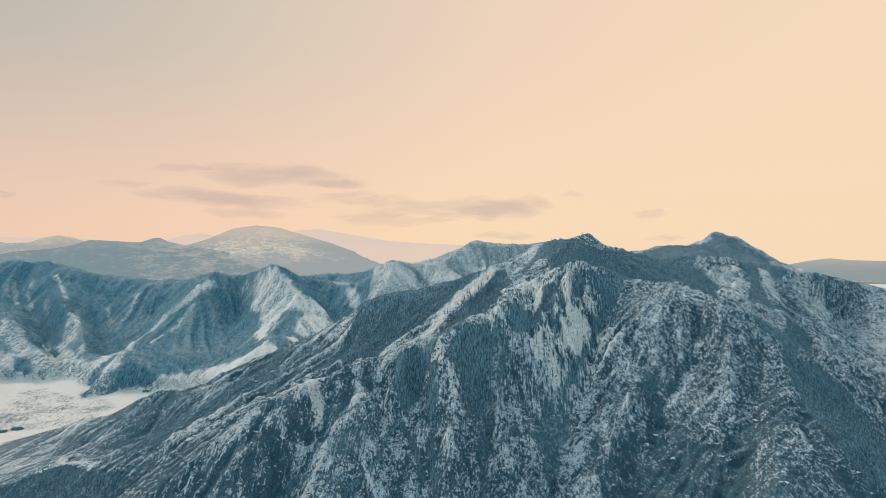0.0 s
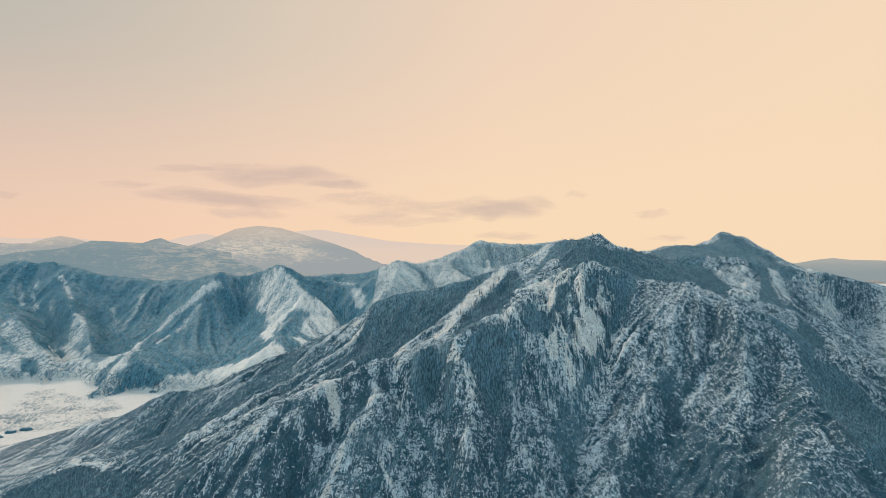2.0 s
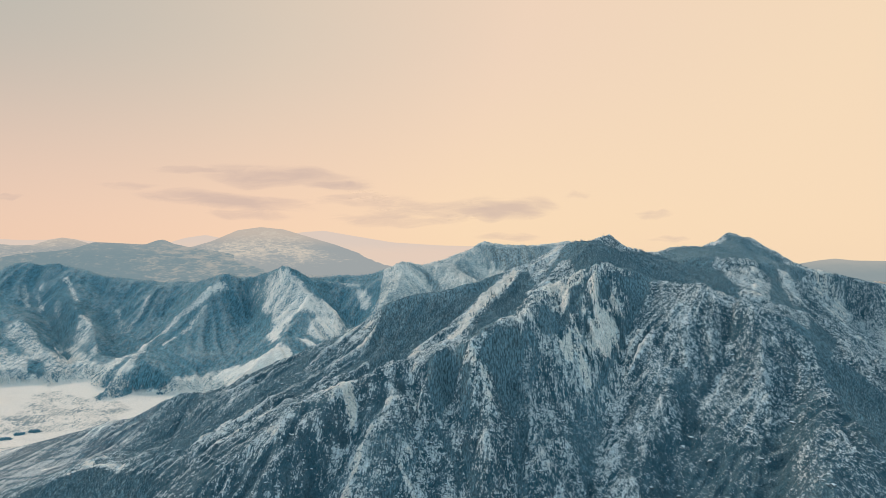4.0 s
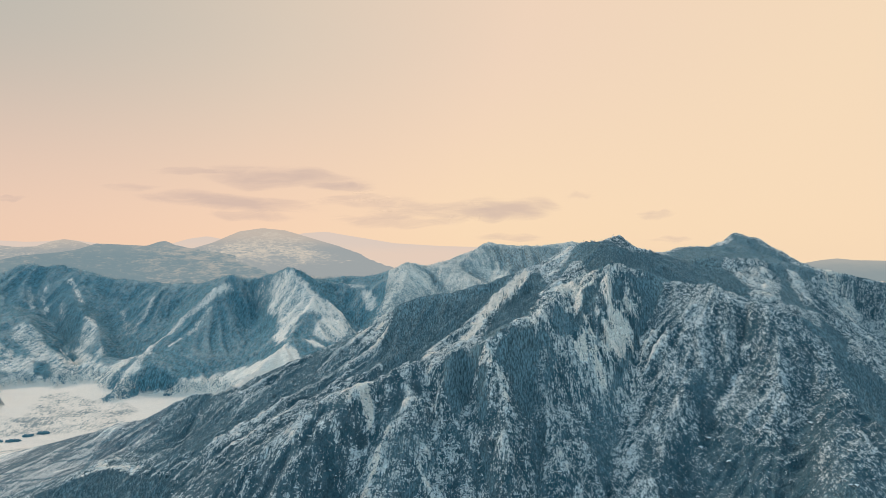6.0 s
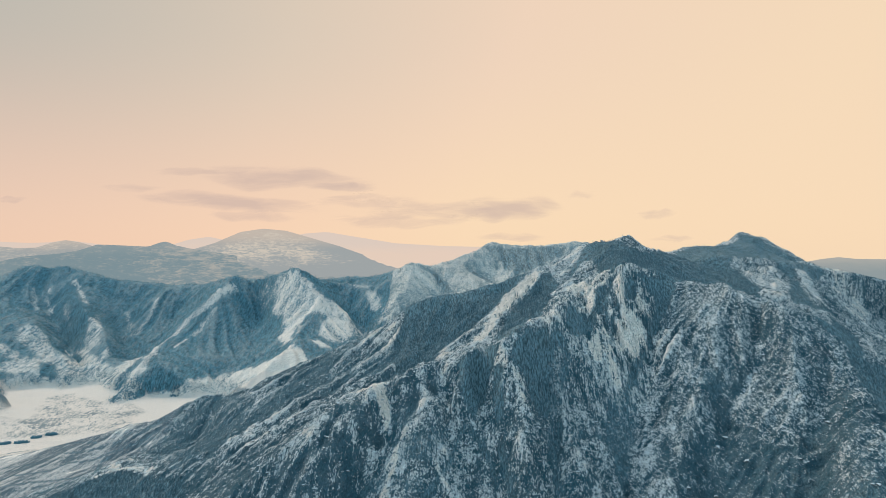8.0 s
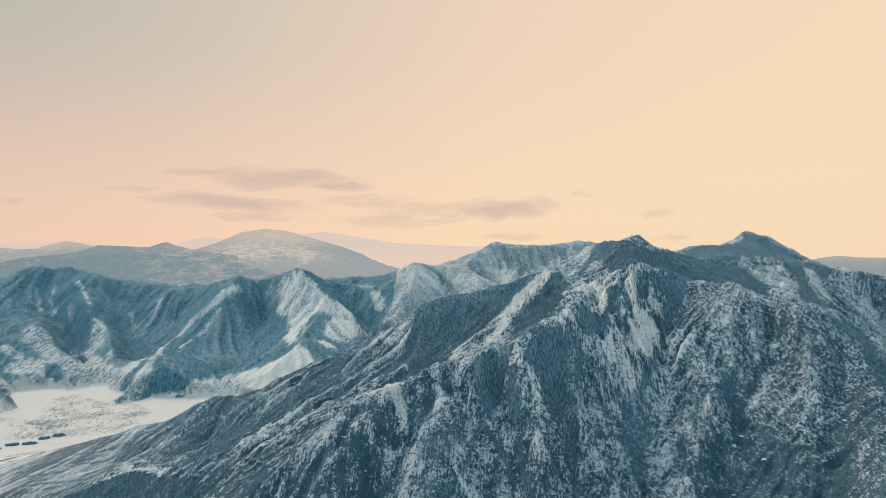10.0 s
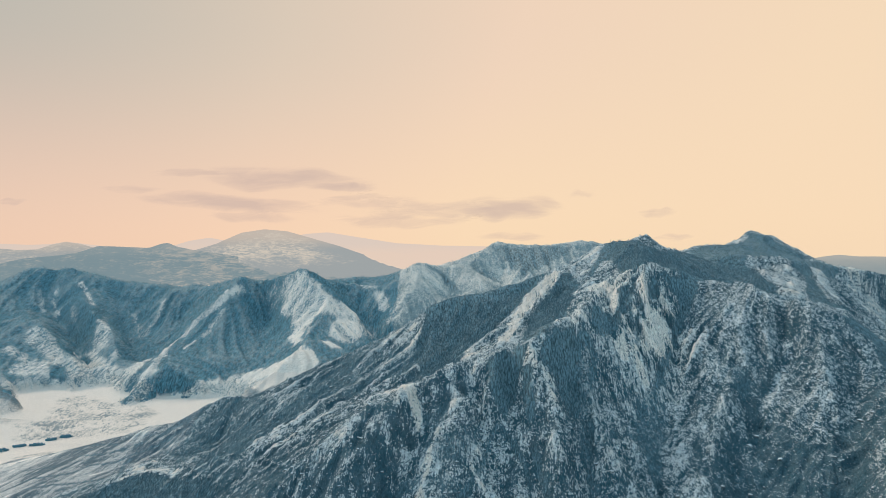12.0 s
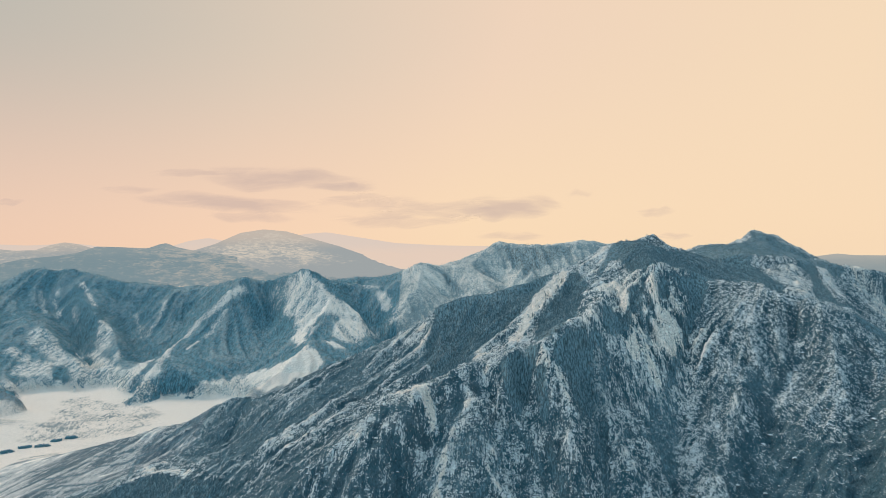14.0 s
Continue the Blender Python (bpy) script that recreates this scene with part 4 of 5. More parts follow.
def land(x, y, full=False):
    """Height, snow and woods at places in the plan; full: places too, pushed out of the slope by the rock's roughness."""
    far = np.clip(y / 480.0, 0.8, 3.2)
    amp, far = far ** 0.35, far ** 0.75
    base = sample(BASE, x, y)
    gx0, gy0 = sample(gx_, x, y), sample(gy_, x, y)
    slope = smooth(base, FLOOR + 3, FLOOR + 8)
    edge = smooth(base + 0.5 * gnoise(x / 12, y / 12, 77), FLOOR + 4.5, FLOOR + 6.5)
    calm = (1 - 0.8 * sample(CREST, x, y)) * np.where(x < -180, np.clip(smooth(base, -230, -120), 0.15, 1), 1.0)
    calm = np.where(y > 950, 1 - 0.6 * sample(CREST, x, y), calm)
    near_ = near_share(x, y)
    drift = sample(drifts, x, y) * (1 - near_) + near_sample(drifts_near, x, y)
    wood = sample(woods, x, y) * (1 - near_) + near_sample(woods_near, x, y)
    # the range across the valley is wooded but for its open ribs
    wood = np.maximum(wood, np.where(y > 950, np.where(x < -165, 0.8 * smooth(base, FLOOR + 8, FLOOR + 26), 0.3), 0.0) * (1 - 1.6 * np.clip(drift, 0, 0.62)))
    bare = 1 - 0.6 * wood
    wx, wy = x + 7 * far * gnoise(x / 23 / far, y / 23 / far, 31), y + 7 * far * gnoise(x / 23 / far, y / 23 / far, 32)
    ribs = fbm(wx / 46 / far, wy / 46 / far, 4, 11, 0.5, True)
    small = fbm(wx / 14 / far, wy / 14 / far, 4, 21, 0.55, True)
    grit = fbm(x / 3.6 / far, y / 3.6 / far, 3, 41, 0.6)
    run, run_b = sample(RUN, x, y), sample(RUN_B, x, y)
    rill, rill_b = near_sample(RILL, x, y), near_sample(RILL_B, x, y)
    # ledges: strata that dip across the face
    dipped = (base + 0.75 * x + 5 * gnoise(x / 31, y / 31, 91)) / 6.5
    strata = np.abs((dipped % 1.0) - 0.5) * 2 * fbm(x / 17, y / 17, 2, 93)
    apron = smooth(-x, 300, 350) * (1 - smooth(base, -200, -165)) * smooth(y, 498, 518) * (y < 760)
    calm = calm * (1 - 0.7 * apron)
    bare = bare * (1 - 0.75 * apron)
    deep = slope * amp * (calm * (np.where(y > 950, 4.0, 1.9) * (ribs - 0.2) + np.where(y > 950, 1.5, 0.8) * run + np.where(y > 950, 1.8, 0.9) * run_b + 1.1 * rill_b) + (2.3 - 1.3 * smooth(-x, -20, 60)) * (small - 0.1) * (0.25 + 0.75 * calm) * bare)
    face = smooth(x, 58, 72) * (1 - smooth(x, 122, 134)) * smooth(y, 425, 445) * (1 - smooth(y, 505, 520))
    deep = deep + face * (1.1 * rill_b + 1.0 * rill)
    skin = slope * amp * bare * (0.75 * grit + 0.75 * rill + 1.3 * strata)
    z = base + deep + (1 - slope) * (0.5 * fbm(x / 60, y / 60, 3, 51) + 0.3 * grit)
    k = 1 / np.sqrt(1 + gx0 ** 2 + gy0 ** 2)
    x2, y2, z2 = x - gx0 * k * skin, y - gy0 * k * skin, z + k * skin
    conv = sample(CONVEX, x, y) / far
    quiet = 1 - 0.3 * smooth(x, 100, 135) * (y < 560)
    snow = 0.405 + 0.02 * np.tanh(conv / 6) + np.where(y > 950, 2.2, quiet) * (0.07 * np.tanh(run) + 0.06 * np.tanh(run_b)) + 0.06 * ribs + 0.12 * fbm(x / 80, y / 80, 3, 61) + np.where(y < 720, 0.12, 0.08) * small + quiet * (0.07 * rill + 0.09 * rill_b) + 0.10 * strata - 0.13 * smooth(x, 90, 130) * (y < 520) - 0.03 * (y > 950)
    snow = snow - np.where(y > 950, 0.22, 0.24) * wood + (0.16 * rill_b - 0.14 - 0.10 * smooth(-x, 90, 170)) * smooth(-x, 20, 90) * (y < 620) + np.where(y > 950, 0.45, 0.33) * drift + 0.16 * smooth(drift, 0.7, 1.0)
    snow = snow + face * (0.14 * rill_b + 0.10 * rill) - 0.04 * face
    # banded rock on the ribs across the valley
    snow = snow + 0.2 * np.clip(drift, 0, 0.4) / 0.34 * (y > 950) * smooth(-x, 660, 700) * np.sin(0.5 * (base - 0.9 * x) + 1.6 * gnoise(x / 40, y / 40, 95))
    snow = snow + 0.22 * (y > 950) * (x < -165) * (1 - smooth(base, FLOOR + 8, FLOOR + 26)) * (1 - wood)
    # the near face gets darker towards its foot, with less snow
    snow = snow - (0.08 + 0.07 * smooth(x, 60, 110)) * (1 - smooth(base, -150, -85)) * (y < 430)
    # the apron at the mountain's foot: drifts combed down the slope
    snow = snow * (1 - apron) + apron * (0.41 - 0.5 * wood + 0.5 * drift + 0.26 * np.tanh(run_b) + 0.2 * np.tanh(run) + 0.1 * np.tanh(rill))
    tussock = smooth(fbm(x / 5, y / 11, 4, 73, 0.85) + 0.5 * fbm(x / 45, y / 50, 2, 74), -0.22, 0.42) * np.clip(-drift / 0.3, 0, 2)
    flat = 0.84 + 0.12 * fbm(x / 120, y / 40, 4, 71) + 0.10 * fbm(x / 25, y / 9, 3, 72) - 0.75 * tussock
    snow = snow * edge + flat * (1 - edge)
    out = np.clip(snow, 0, 1), np.clip(wood * edge, 0, 1)
    return (x2, y2, z2, *out) if full else (z2, *out)


# ---------------------------------------------------------------- meshes
def raw_mesh(name, verts, faces, attrs=None):
    me = bpy.data.meshes.new(name)
    n, f, k = len(verts), len(faces), faces.shape[1]
    me.vertices.add(n)
    me.vertices.foreach_set("co", np.ascontiguousarray(verts, dtype=np.float32).ravel())
    me.loops.add(f * k)
    me.loops.foreach_set("vertex_index", np.ascontiguousarray(faces, dtype=np.int32).ravel())
    me.polygons.add(f)
    me.polygons.foreach_set("loop_start", np.arange(0, f * k, k, dtype=np.int32))
    me.polygons.foreach_set("loop_total", np.full(f, k, dtype=np.int32))
    for key, val in (attrs or {}).items():
        at = me.attributes.new(key, "FLOAT", "POINT")
        at.data.foreach_set("value", np.ascontiguousarray(val, dtype=np.float32))
    me.update(calc_edges=True)
    me.validate()
    return me


def shade_smooth(me):
    me.polygons.foreach_set("use_smooth", np.ones(len(me.polygons), dtype=bool))


def thing(name, me, mat, label, category, kind="", group=""):
    ob = new(name, me)
    if mat is not None:
        me.materials.append(mat)
    return tagged(ob, label, category, group, kind)


def grid_faces(rows, cols):
    a = (np.arange(rows - 1)[:, None] * cols + np.arange(cols - 1)[None]).ravel()
    return np.stack([a, a + 1, a + cols + 1, a + cols], 1)


def parts_of(name, label, category, v, snow, wood, faces, mat, pieces):
    """A mountain as one thing whose parts share their edges: each face goes to the piece whose line in the plan is nearest."""
    c = v[faces].mean(1)
    keys = list(pieces)
    d = np.full((len(keys), len(c)), 1e9)
    for k, key in enumerate(keys):
        for q in curve([(*p, 0) for p in pieces[key][0]], 12.0):
            d[k] = np.minimum(d[k], np.hypot(c[:, 0] - q[0], c[:, 1] - q[1]))
    near_ = d.argmin(0)
    root = tagged(new(name), label, category)
    root.location = (float(c[:, 0].mean()), float(c[:, 1].mean()), FLOOR)
    for k, key in enumerate(keys):
        fs = faces[near_ == k]
        if not len(fs):
            continue
        used, inv = np.unique(fs, return_inverse=True)
        me = raw_mesh(key, v[used] - np.array(root.location), inv.reshape(fs.shape), {"snow": snow[used], "wood": wood[used]})
        shade_smooth(me)
        me.materials.append(pieces[key][1] or mat)
        ob = new(key, me)
        ob.parent = root
        if pieces[key][2]:
            tagged(ob, pieces[key][2])
    return root


def build_land():
    ys = np.concatenate([np.arange(232, 650, 0.95), 650 * np.exp(np.linspace(0, math.log(2400 / 650), 260))[1:]])
    us = np.linspace(-1.0, 0.84, 860)
    uu, yy = np.meshgrid(us, ys)
    x, y = (uu * yy).ravel(), yy.ravel()
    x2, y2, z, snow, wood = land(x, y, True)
    v = np.stack([x2, y2, z], 1)
    faces = grid_faces(len(ys), len(us))
    cx, cy = x[faces].mean(1), y[faces].mean(1)
    base = sample(BASE, cx, cy)
    parting = np.interp(cx, [100, 143, 180, 220, 283, 316, 420, 520], [720, 690, 650, 600, 520, 480, 340, 230])
    floor_ = (base < FLOOR + 6)
    left = (cy > 990) & (cx < -165) & ~floor_
    mid = (cy > 1150) & (cx >= -165) & (cx < 420) & ~floor_
    back = (cy > parting) & (cx > 60) & ~mid & ~floor_
    main = (cy <= np.maximum(parting, 0)) & ~left & ~floor_ & (cy < 760)
    rest = ~(left | mid | back | main)
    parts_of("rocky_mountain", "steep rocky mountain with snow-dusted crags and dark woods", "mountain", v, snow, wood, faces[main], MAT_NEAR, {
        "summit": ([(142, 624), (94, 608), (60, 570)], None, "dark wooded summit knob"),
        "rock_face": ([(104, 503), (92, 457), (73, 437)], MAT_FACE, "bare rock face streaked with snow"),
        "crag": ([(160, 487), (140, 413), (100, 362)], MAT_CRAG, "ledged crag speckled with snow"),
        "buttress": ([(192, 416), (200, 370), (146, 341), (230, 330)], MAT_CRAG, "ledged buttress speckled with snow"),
        "spur": ([(-2, 411), (4, 383), (5, 345)], None, "narrow rib with snowy crest"),
        "wooded_bowl": ([(0, 545), (-45, 500)], None, "dense dark wood in a hollow"),
        "shoulder": ([(-86, 387), (-112, 357), (-48, 380)], None, ""),
        "flank": ([(-134, 565), (-245, 560), (-152, 440)], None, ""),
        "foothill": ([(-275, 481), (-327, 480), (-381, 473)], None, "low dark knoll at the valley's edge"),
        "apron": ([(-345, 560), (-400, 575), (-455, 600), (-520, 640), (-580, 690)], MAT_APRON, "smooth snow apron combed with grey streaks"),
    })
    parts_of("wooded_peak", "dark wooded peak with a snowy slope behind the crags", "mountain", v, snow, wood, faces[back], MAT_NEAR, {
        "summit": ([(300, 950), (470, 1045), (620, 1030)], None, "dark pointed summit"),
        "slope": ([(300, 715), (400, 700), (480, 690)], None, "open slope speckled with snow"),
    })
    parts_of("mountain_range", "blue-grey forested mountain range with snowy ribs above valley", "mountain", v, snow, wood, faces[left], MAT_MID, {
        "wooded_ridge": ([(-1250, 1700), (-1000, 1640), (-780, 1590)], None, "long ridge under bare hazy forest"),
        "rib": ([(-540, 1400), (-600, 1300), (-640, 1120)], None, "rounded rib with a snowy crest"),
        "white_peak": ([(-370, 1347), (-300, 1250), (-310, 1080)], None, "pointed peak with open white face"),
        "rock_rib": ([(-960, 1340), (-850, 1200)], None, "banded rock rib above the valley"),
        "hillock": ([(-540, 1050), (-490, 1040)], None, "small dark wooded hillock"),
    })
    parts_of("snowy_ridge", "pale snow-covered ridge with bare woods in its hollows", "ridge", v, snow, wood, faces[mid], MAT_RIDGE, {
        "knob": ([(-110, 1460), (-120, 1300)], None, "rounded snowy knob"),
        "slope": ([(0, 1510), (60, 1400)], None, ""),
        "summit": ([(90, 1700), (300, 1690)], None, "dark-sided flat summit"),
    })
    fs = faces[rest]
    used, inv = np.unique(fs, return_inverse=True)
    me = raw_mesh("snowfield", v[used], inv.reshape(fs.shape), {"snow": snow[used], "wood": wood[used]})
    shade_smooth(me)
    thing("snowfield", me, MAT_FLOOR, "white snow-covered valley floor with brown tussocks", "valley floor", "structure")


build_land()

# the plain that carries it all, out to the horizon
n = 60
gx, gy = np.meshgrid(np.linspace(-6500, 6500, n), np.linspace(-6000, 6500, n))
gz = -256 - 3 * fbm(gx.ravel() / 900, gy.ravel() / 900, 3, 81)
ground_mesh = raw_mesh("ground", np.stack([gx.ravel(), gy.ravel(), gz], 1), grid_faces(n, n), {"snow": 0.85 + 0 * gz, "wood": 0 * gz})
shade_smooth(ground_mesh)
thing("ground", ground_mesh, MAT_FLOOR, "snow-covered lowland reaching to the horizon", "ground", "structure")


# ---------------------------------------------------------------- far ranges
def far_range(name, points, depth, foot, seed, mat, label, rough, snow_low, snow_high, kind=""):
    """A range in the distance, with ribs running down from a crest given as (x, z)."""
    p = np.array(points, float)
    xs, rows = np.linspace(p[0, 0], p[-1, 0], 420), 44
    zc = np.interp(xs, p[:, 0], p[:, 1])
    for _ in range(2):
        zc = np.convolve(np.pad(zc, 2, mode="edge"), [0.1, 0.2, 0.4, 0.2, 0.1], "valid")
    s = np.linspace(0, 1, rows)
    ss, xx = np.meshgrid(s, xs, indexing="ij")
    zz = zc[None] + (foot - zc[None]) * ss ** 0.85
    yy = depth - 90 - 360 * ss
    rib = fbm(xx / 170, yy / 420, 5, seed, 0.55, True)
    zz = zz + rough * (rib - 0.1) * np.sqrt(ss) + 0.16 * rough * fbm(xx / 26, yy / 26, 3, seed + 9) * (0.25 + ss)
    yy = yy + rough * 2.0 * rib * ss
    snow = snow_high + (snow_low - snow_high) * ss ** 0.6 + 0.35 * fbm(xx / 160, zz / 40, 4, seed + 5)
    if name == "snow_dome":   # clearings in a belt below the hazy beige top
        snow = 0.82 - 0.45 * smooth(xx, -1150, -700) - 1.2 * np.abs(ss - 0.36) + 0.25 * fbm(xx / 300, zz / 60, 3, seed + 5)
    if name == "far_range":   # pale patches grow denser to the east
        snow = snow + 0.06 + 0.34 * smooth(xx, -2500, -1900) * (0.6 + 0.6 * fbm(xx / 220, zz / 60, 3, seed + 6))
    back = np.stack([xs, np.full_like(xs, depth + 20), zc - 60], 1)
    v = np.vstack([back, np.stack([xx.ravel(), yy.ravel(), zz.ravel()], 1)])
    sn = np.concatenate([np.full_like(xs, 0.5), snow.ravel()])
    faces = grid_faces(rows + 1, len(xs))
    if kind:
        me = raw_mesh(name, v, faces, {"snow": sn})
        shade_smooth(me)
        return thing(name, me, mat, label, "mountain range", kind)
    root = tagged(new(name), label, "mountain range")
    root.location = (float(xs.mean()), depth - 200.0, foot)
    cut = 13 * (len(xs) - 1)
    for key, fs, say in (("summit", faces[:cut], "open upper slopes"), ("slope", faces[cut:], "hazy lower slopes")):
        used, inv = np.unique(fs, return_inverse=True)
        me = raw_mesh(key, v[used] - np.array(root.location), inv.reshape(fs.shape), {"snow": sn[used]})
        shade_smooth(me)
        me.materials.append(mat)
        ob = new(key, me)
        ob.parent = root
        tagged(ob, say)
    return root


# haze as a glow: foot and crest colours are emitted, not lit
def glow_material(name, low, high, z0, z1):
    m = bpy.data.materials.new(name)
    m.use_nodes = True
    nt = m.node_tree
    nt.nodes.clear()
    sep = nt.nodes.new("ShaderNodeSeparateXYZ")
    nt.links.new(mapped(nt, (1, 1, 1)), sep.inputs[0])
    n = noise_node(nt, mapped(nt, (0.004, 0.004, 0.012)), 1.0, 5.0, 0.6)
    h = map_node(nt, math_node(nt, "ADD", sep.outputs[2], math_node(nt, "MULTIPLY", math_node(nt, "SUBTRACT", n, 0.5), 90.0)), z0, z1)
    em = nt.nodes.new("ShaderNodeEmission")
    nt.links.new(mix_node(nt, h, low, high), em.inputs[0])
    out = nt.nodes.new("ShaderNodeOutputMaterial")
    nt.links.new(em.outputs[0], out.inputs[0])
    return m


# evening haze is put into all four far colours, which glow
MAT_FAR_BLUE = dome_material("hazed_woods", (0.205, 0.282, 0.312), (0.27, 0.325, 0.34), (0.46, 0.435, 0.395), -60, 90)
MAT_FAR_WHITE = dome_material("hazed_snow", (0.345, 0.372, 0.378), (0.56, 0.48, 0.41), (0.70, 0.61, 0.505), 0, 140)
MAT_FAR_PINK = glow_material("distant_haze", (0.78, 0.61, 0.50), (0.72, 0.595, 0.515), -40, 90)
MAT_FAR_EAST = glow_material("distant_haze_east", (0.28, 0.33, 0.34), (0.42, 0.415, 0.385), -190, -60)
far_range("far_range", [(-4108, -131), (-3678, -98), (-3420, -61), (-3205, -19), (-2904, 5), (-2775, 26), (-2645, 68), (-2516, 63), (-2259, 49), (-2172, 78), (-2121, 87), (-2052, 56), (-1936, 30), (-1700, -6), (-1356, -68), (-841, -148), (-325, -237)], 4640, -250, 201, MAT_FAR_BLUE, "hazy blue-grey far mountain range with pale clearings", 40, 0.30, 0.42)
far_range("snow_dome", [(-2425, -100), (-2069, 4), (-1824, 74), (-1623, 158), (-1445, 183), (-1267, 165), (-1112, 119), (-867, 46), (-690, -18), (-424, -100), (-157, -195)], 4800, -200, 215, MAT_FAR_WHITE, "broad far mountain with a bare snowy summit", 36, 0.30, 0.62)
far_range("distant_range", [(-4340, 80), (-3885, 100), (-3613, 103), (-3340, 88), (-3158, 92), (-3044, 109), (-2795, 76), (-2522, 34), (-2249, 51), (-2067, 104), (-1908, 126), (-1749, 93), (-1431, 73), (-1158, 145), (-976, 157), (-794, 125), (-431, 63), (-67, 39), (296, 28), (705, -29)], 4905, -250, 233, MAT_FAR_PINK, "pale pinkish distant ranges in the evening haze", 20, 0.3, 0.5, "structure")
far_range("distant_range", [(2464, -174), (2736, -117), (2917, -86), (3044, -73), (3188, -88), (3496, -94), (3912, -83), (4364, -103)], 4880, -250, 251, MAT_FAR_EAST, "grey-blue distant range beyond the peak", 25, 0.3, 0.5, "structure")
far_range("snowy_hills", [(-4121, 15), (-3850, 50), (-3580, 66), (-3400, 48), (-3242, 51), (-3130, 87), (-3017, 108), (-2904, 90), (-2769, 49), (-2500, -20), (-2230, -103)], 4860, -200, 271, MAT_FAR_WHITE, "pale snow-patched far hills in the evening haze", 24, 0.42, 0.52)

# ---------------------------------------------------------------- woods and rocks
def tree_shape(seed, sides, trunk):
    """One slim larch of height 1: a trunk and a ragged, stepped crown."""
    r = np.random.RandomState(seed)
    vs, fs = [], []
    if trunk:
        for k in range(3):
            a = k * 2.0944
            vs += [(0.022 * math.cos(a), 0.022 * math.sin(a), -0.08), (0.014 * math.cos(a), 0.014 * math.sin(a), 0.3)]
        for k in range(3):
            a, b = 2 * k, 2 * ((k + 1) % 3)
            fs += [(a, b, b + 1), (a, b + 1, a + 1)]
    tiers = ((0.12, 0.15, 0.52), (0.38, 0.115, 0.76), (0.62, 0.075, 1.0))
    for z0, rad, z1 in tiers:
        o = len(vs)
        lean = r.uniform(-0.02, 0.02, 2)
        for k in range(sides):
            a = 6.2832 * k / sides + r.uniform(-0.4, 0.4)
            q = rad * r.uniform(0.55, 1.25)
            vs.append((q * math.cos(a), q * math.sin(a), z0 + r.uniform(-0.06, 0.05)))
        vs.append((lean[0], lean[1], z1))
        fs += [(o + k, o + (k + 1) % sides, o + sides) for k in range(sides)]
    return np.array(vs), np.array(fs)


def scatter(name, places, sizes, shapes, mat, label, category, seed, squash=(0.8, 1.3), tilt=0.05):
    """Many copies of a few shapes in one mesh."""
    r = np.random.RandomState(seed)
    verts, faces, off = [], [], 0
    pick = r.randint(0, len(shapes), len(places))
    for k, (sv, sf) in enumerate(shapes):
        p, s = places[pick == k], sizes[pick == k]
        if not len(p):
            continue
        a = r.uniform(0, 6.283, len(p))
        wide = r.uniform(*squash, len(p))
        ca, sa = np.cos(a) * wide, np.sin(a) * wide
        lean = r.normal(0, tilt, (len(p), 2))
        x = sv[None, :, 0] * ca[:, None] - sv[None, :, 1] * sa[:, None] + sv[None, :, 2] * lean[:, :1]
        y = sv[None, :, 0] * sa[:, None] + sv[None, :, 1] * ca[:, None] + sv[None, :, 2] * lean[:, 1:]
        z = np.broadcast_to(sv[None, :, 2], x.shape)
        v = np.stack([x, y, z], 2) * s[:, None, None] + p[:, None, :]
        verts.append(v.reshape(-1, 3))
        faces.append((sf[None] + (np.arange(len(p)) * len(sv))[:, None, None]).reshape(-1, 3) + off)
        off += len(p) * len(sv)
    me = raw_mesh(name, np.vstack(verts), np.vstack(faces))
    return thing(name, me, mat, label, category, "stuff")


def spots(n, x0, x1, y0, y1, keep, seed):
    """Random places on the land, kept by keep(x, y, snow, wood, z)."""
    r = np.random.RandomState(seed)
    x, y = r.uniform(x0, x1, n), r.uniform(y0, y1, n)
    ok = (x / y > -1.0) & (x / y < 0.84)
    x, y = x[ok], y[ok]
    x2, y2, z, snow, wood = land(x, y, True)
    ok = keep(x, y, snow, wood, z) > r.uniform(0, 1, len(x))
    return np.stack([x2, y2, z], 1)[ok]


TREES = [tree_shape(s, 5, True) for s in range(6)]
TREES_FAR = [tree_shape(s + 20, 4, False) for s in range(4)]


def woods_here(x, y, snow, wood, z):
    return np.clip(0.85 * wood + 0.05 + 0.4 * (0.36 - snow), 0, 1) * (z > FLOOR + 10) * np.where((x < -290) & (y > 500), 0.06, 1.0)


near = spots(185000, -420, 420, 250, 700, woods_here, 1)
low_crest = 1 - 0.7 * np.clip(sample(CREST, near[:, 0], near[:, 1]), 0, 1)
low_crest = low_crest * (0.55 + 0.45 * smooth(land(near[:, 0], near[:, 1])[2], 0.4, 0.75))
low_crest = low_crest * (1 - 0.4 * smooth(near[:, 1], 540, 600))
size = low_crest * np.random.RandomState(2).gamma(9, 0.31, len(near)).clip(1.4, 4.2)
scatter("larch_wood", near, size, TREES, MAT_TREE, "dark bare larch wood on the rocky mountain slopes", "forest", 3, (0.55, 0.95))
peak = spots(60000, 60, 900, 520, 1150, lambda x, y, s, w, z: np.clip(0.75 * w + 0.02, 0, 1) * (y > np.interp(x, [100, 143, 220, 316, 420], [690, 680, 600, 480, 340])), 4)
scatter("peak_wood", peak, 0.45 * np.random.RandomState(5).gamma(9, 0.36, len(peak)).clip(1.8, 5.5), TREES, MAT_TREE_PEAK, "dark bare wood on the peak behind the crags", "forest", 6, (0.55, 0.95))
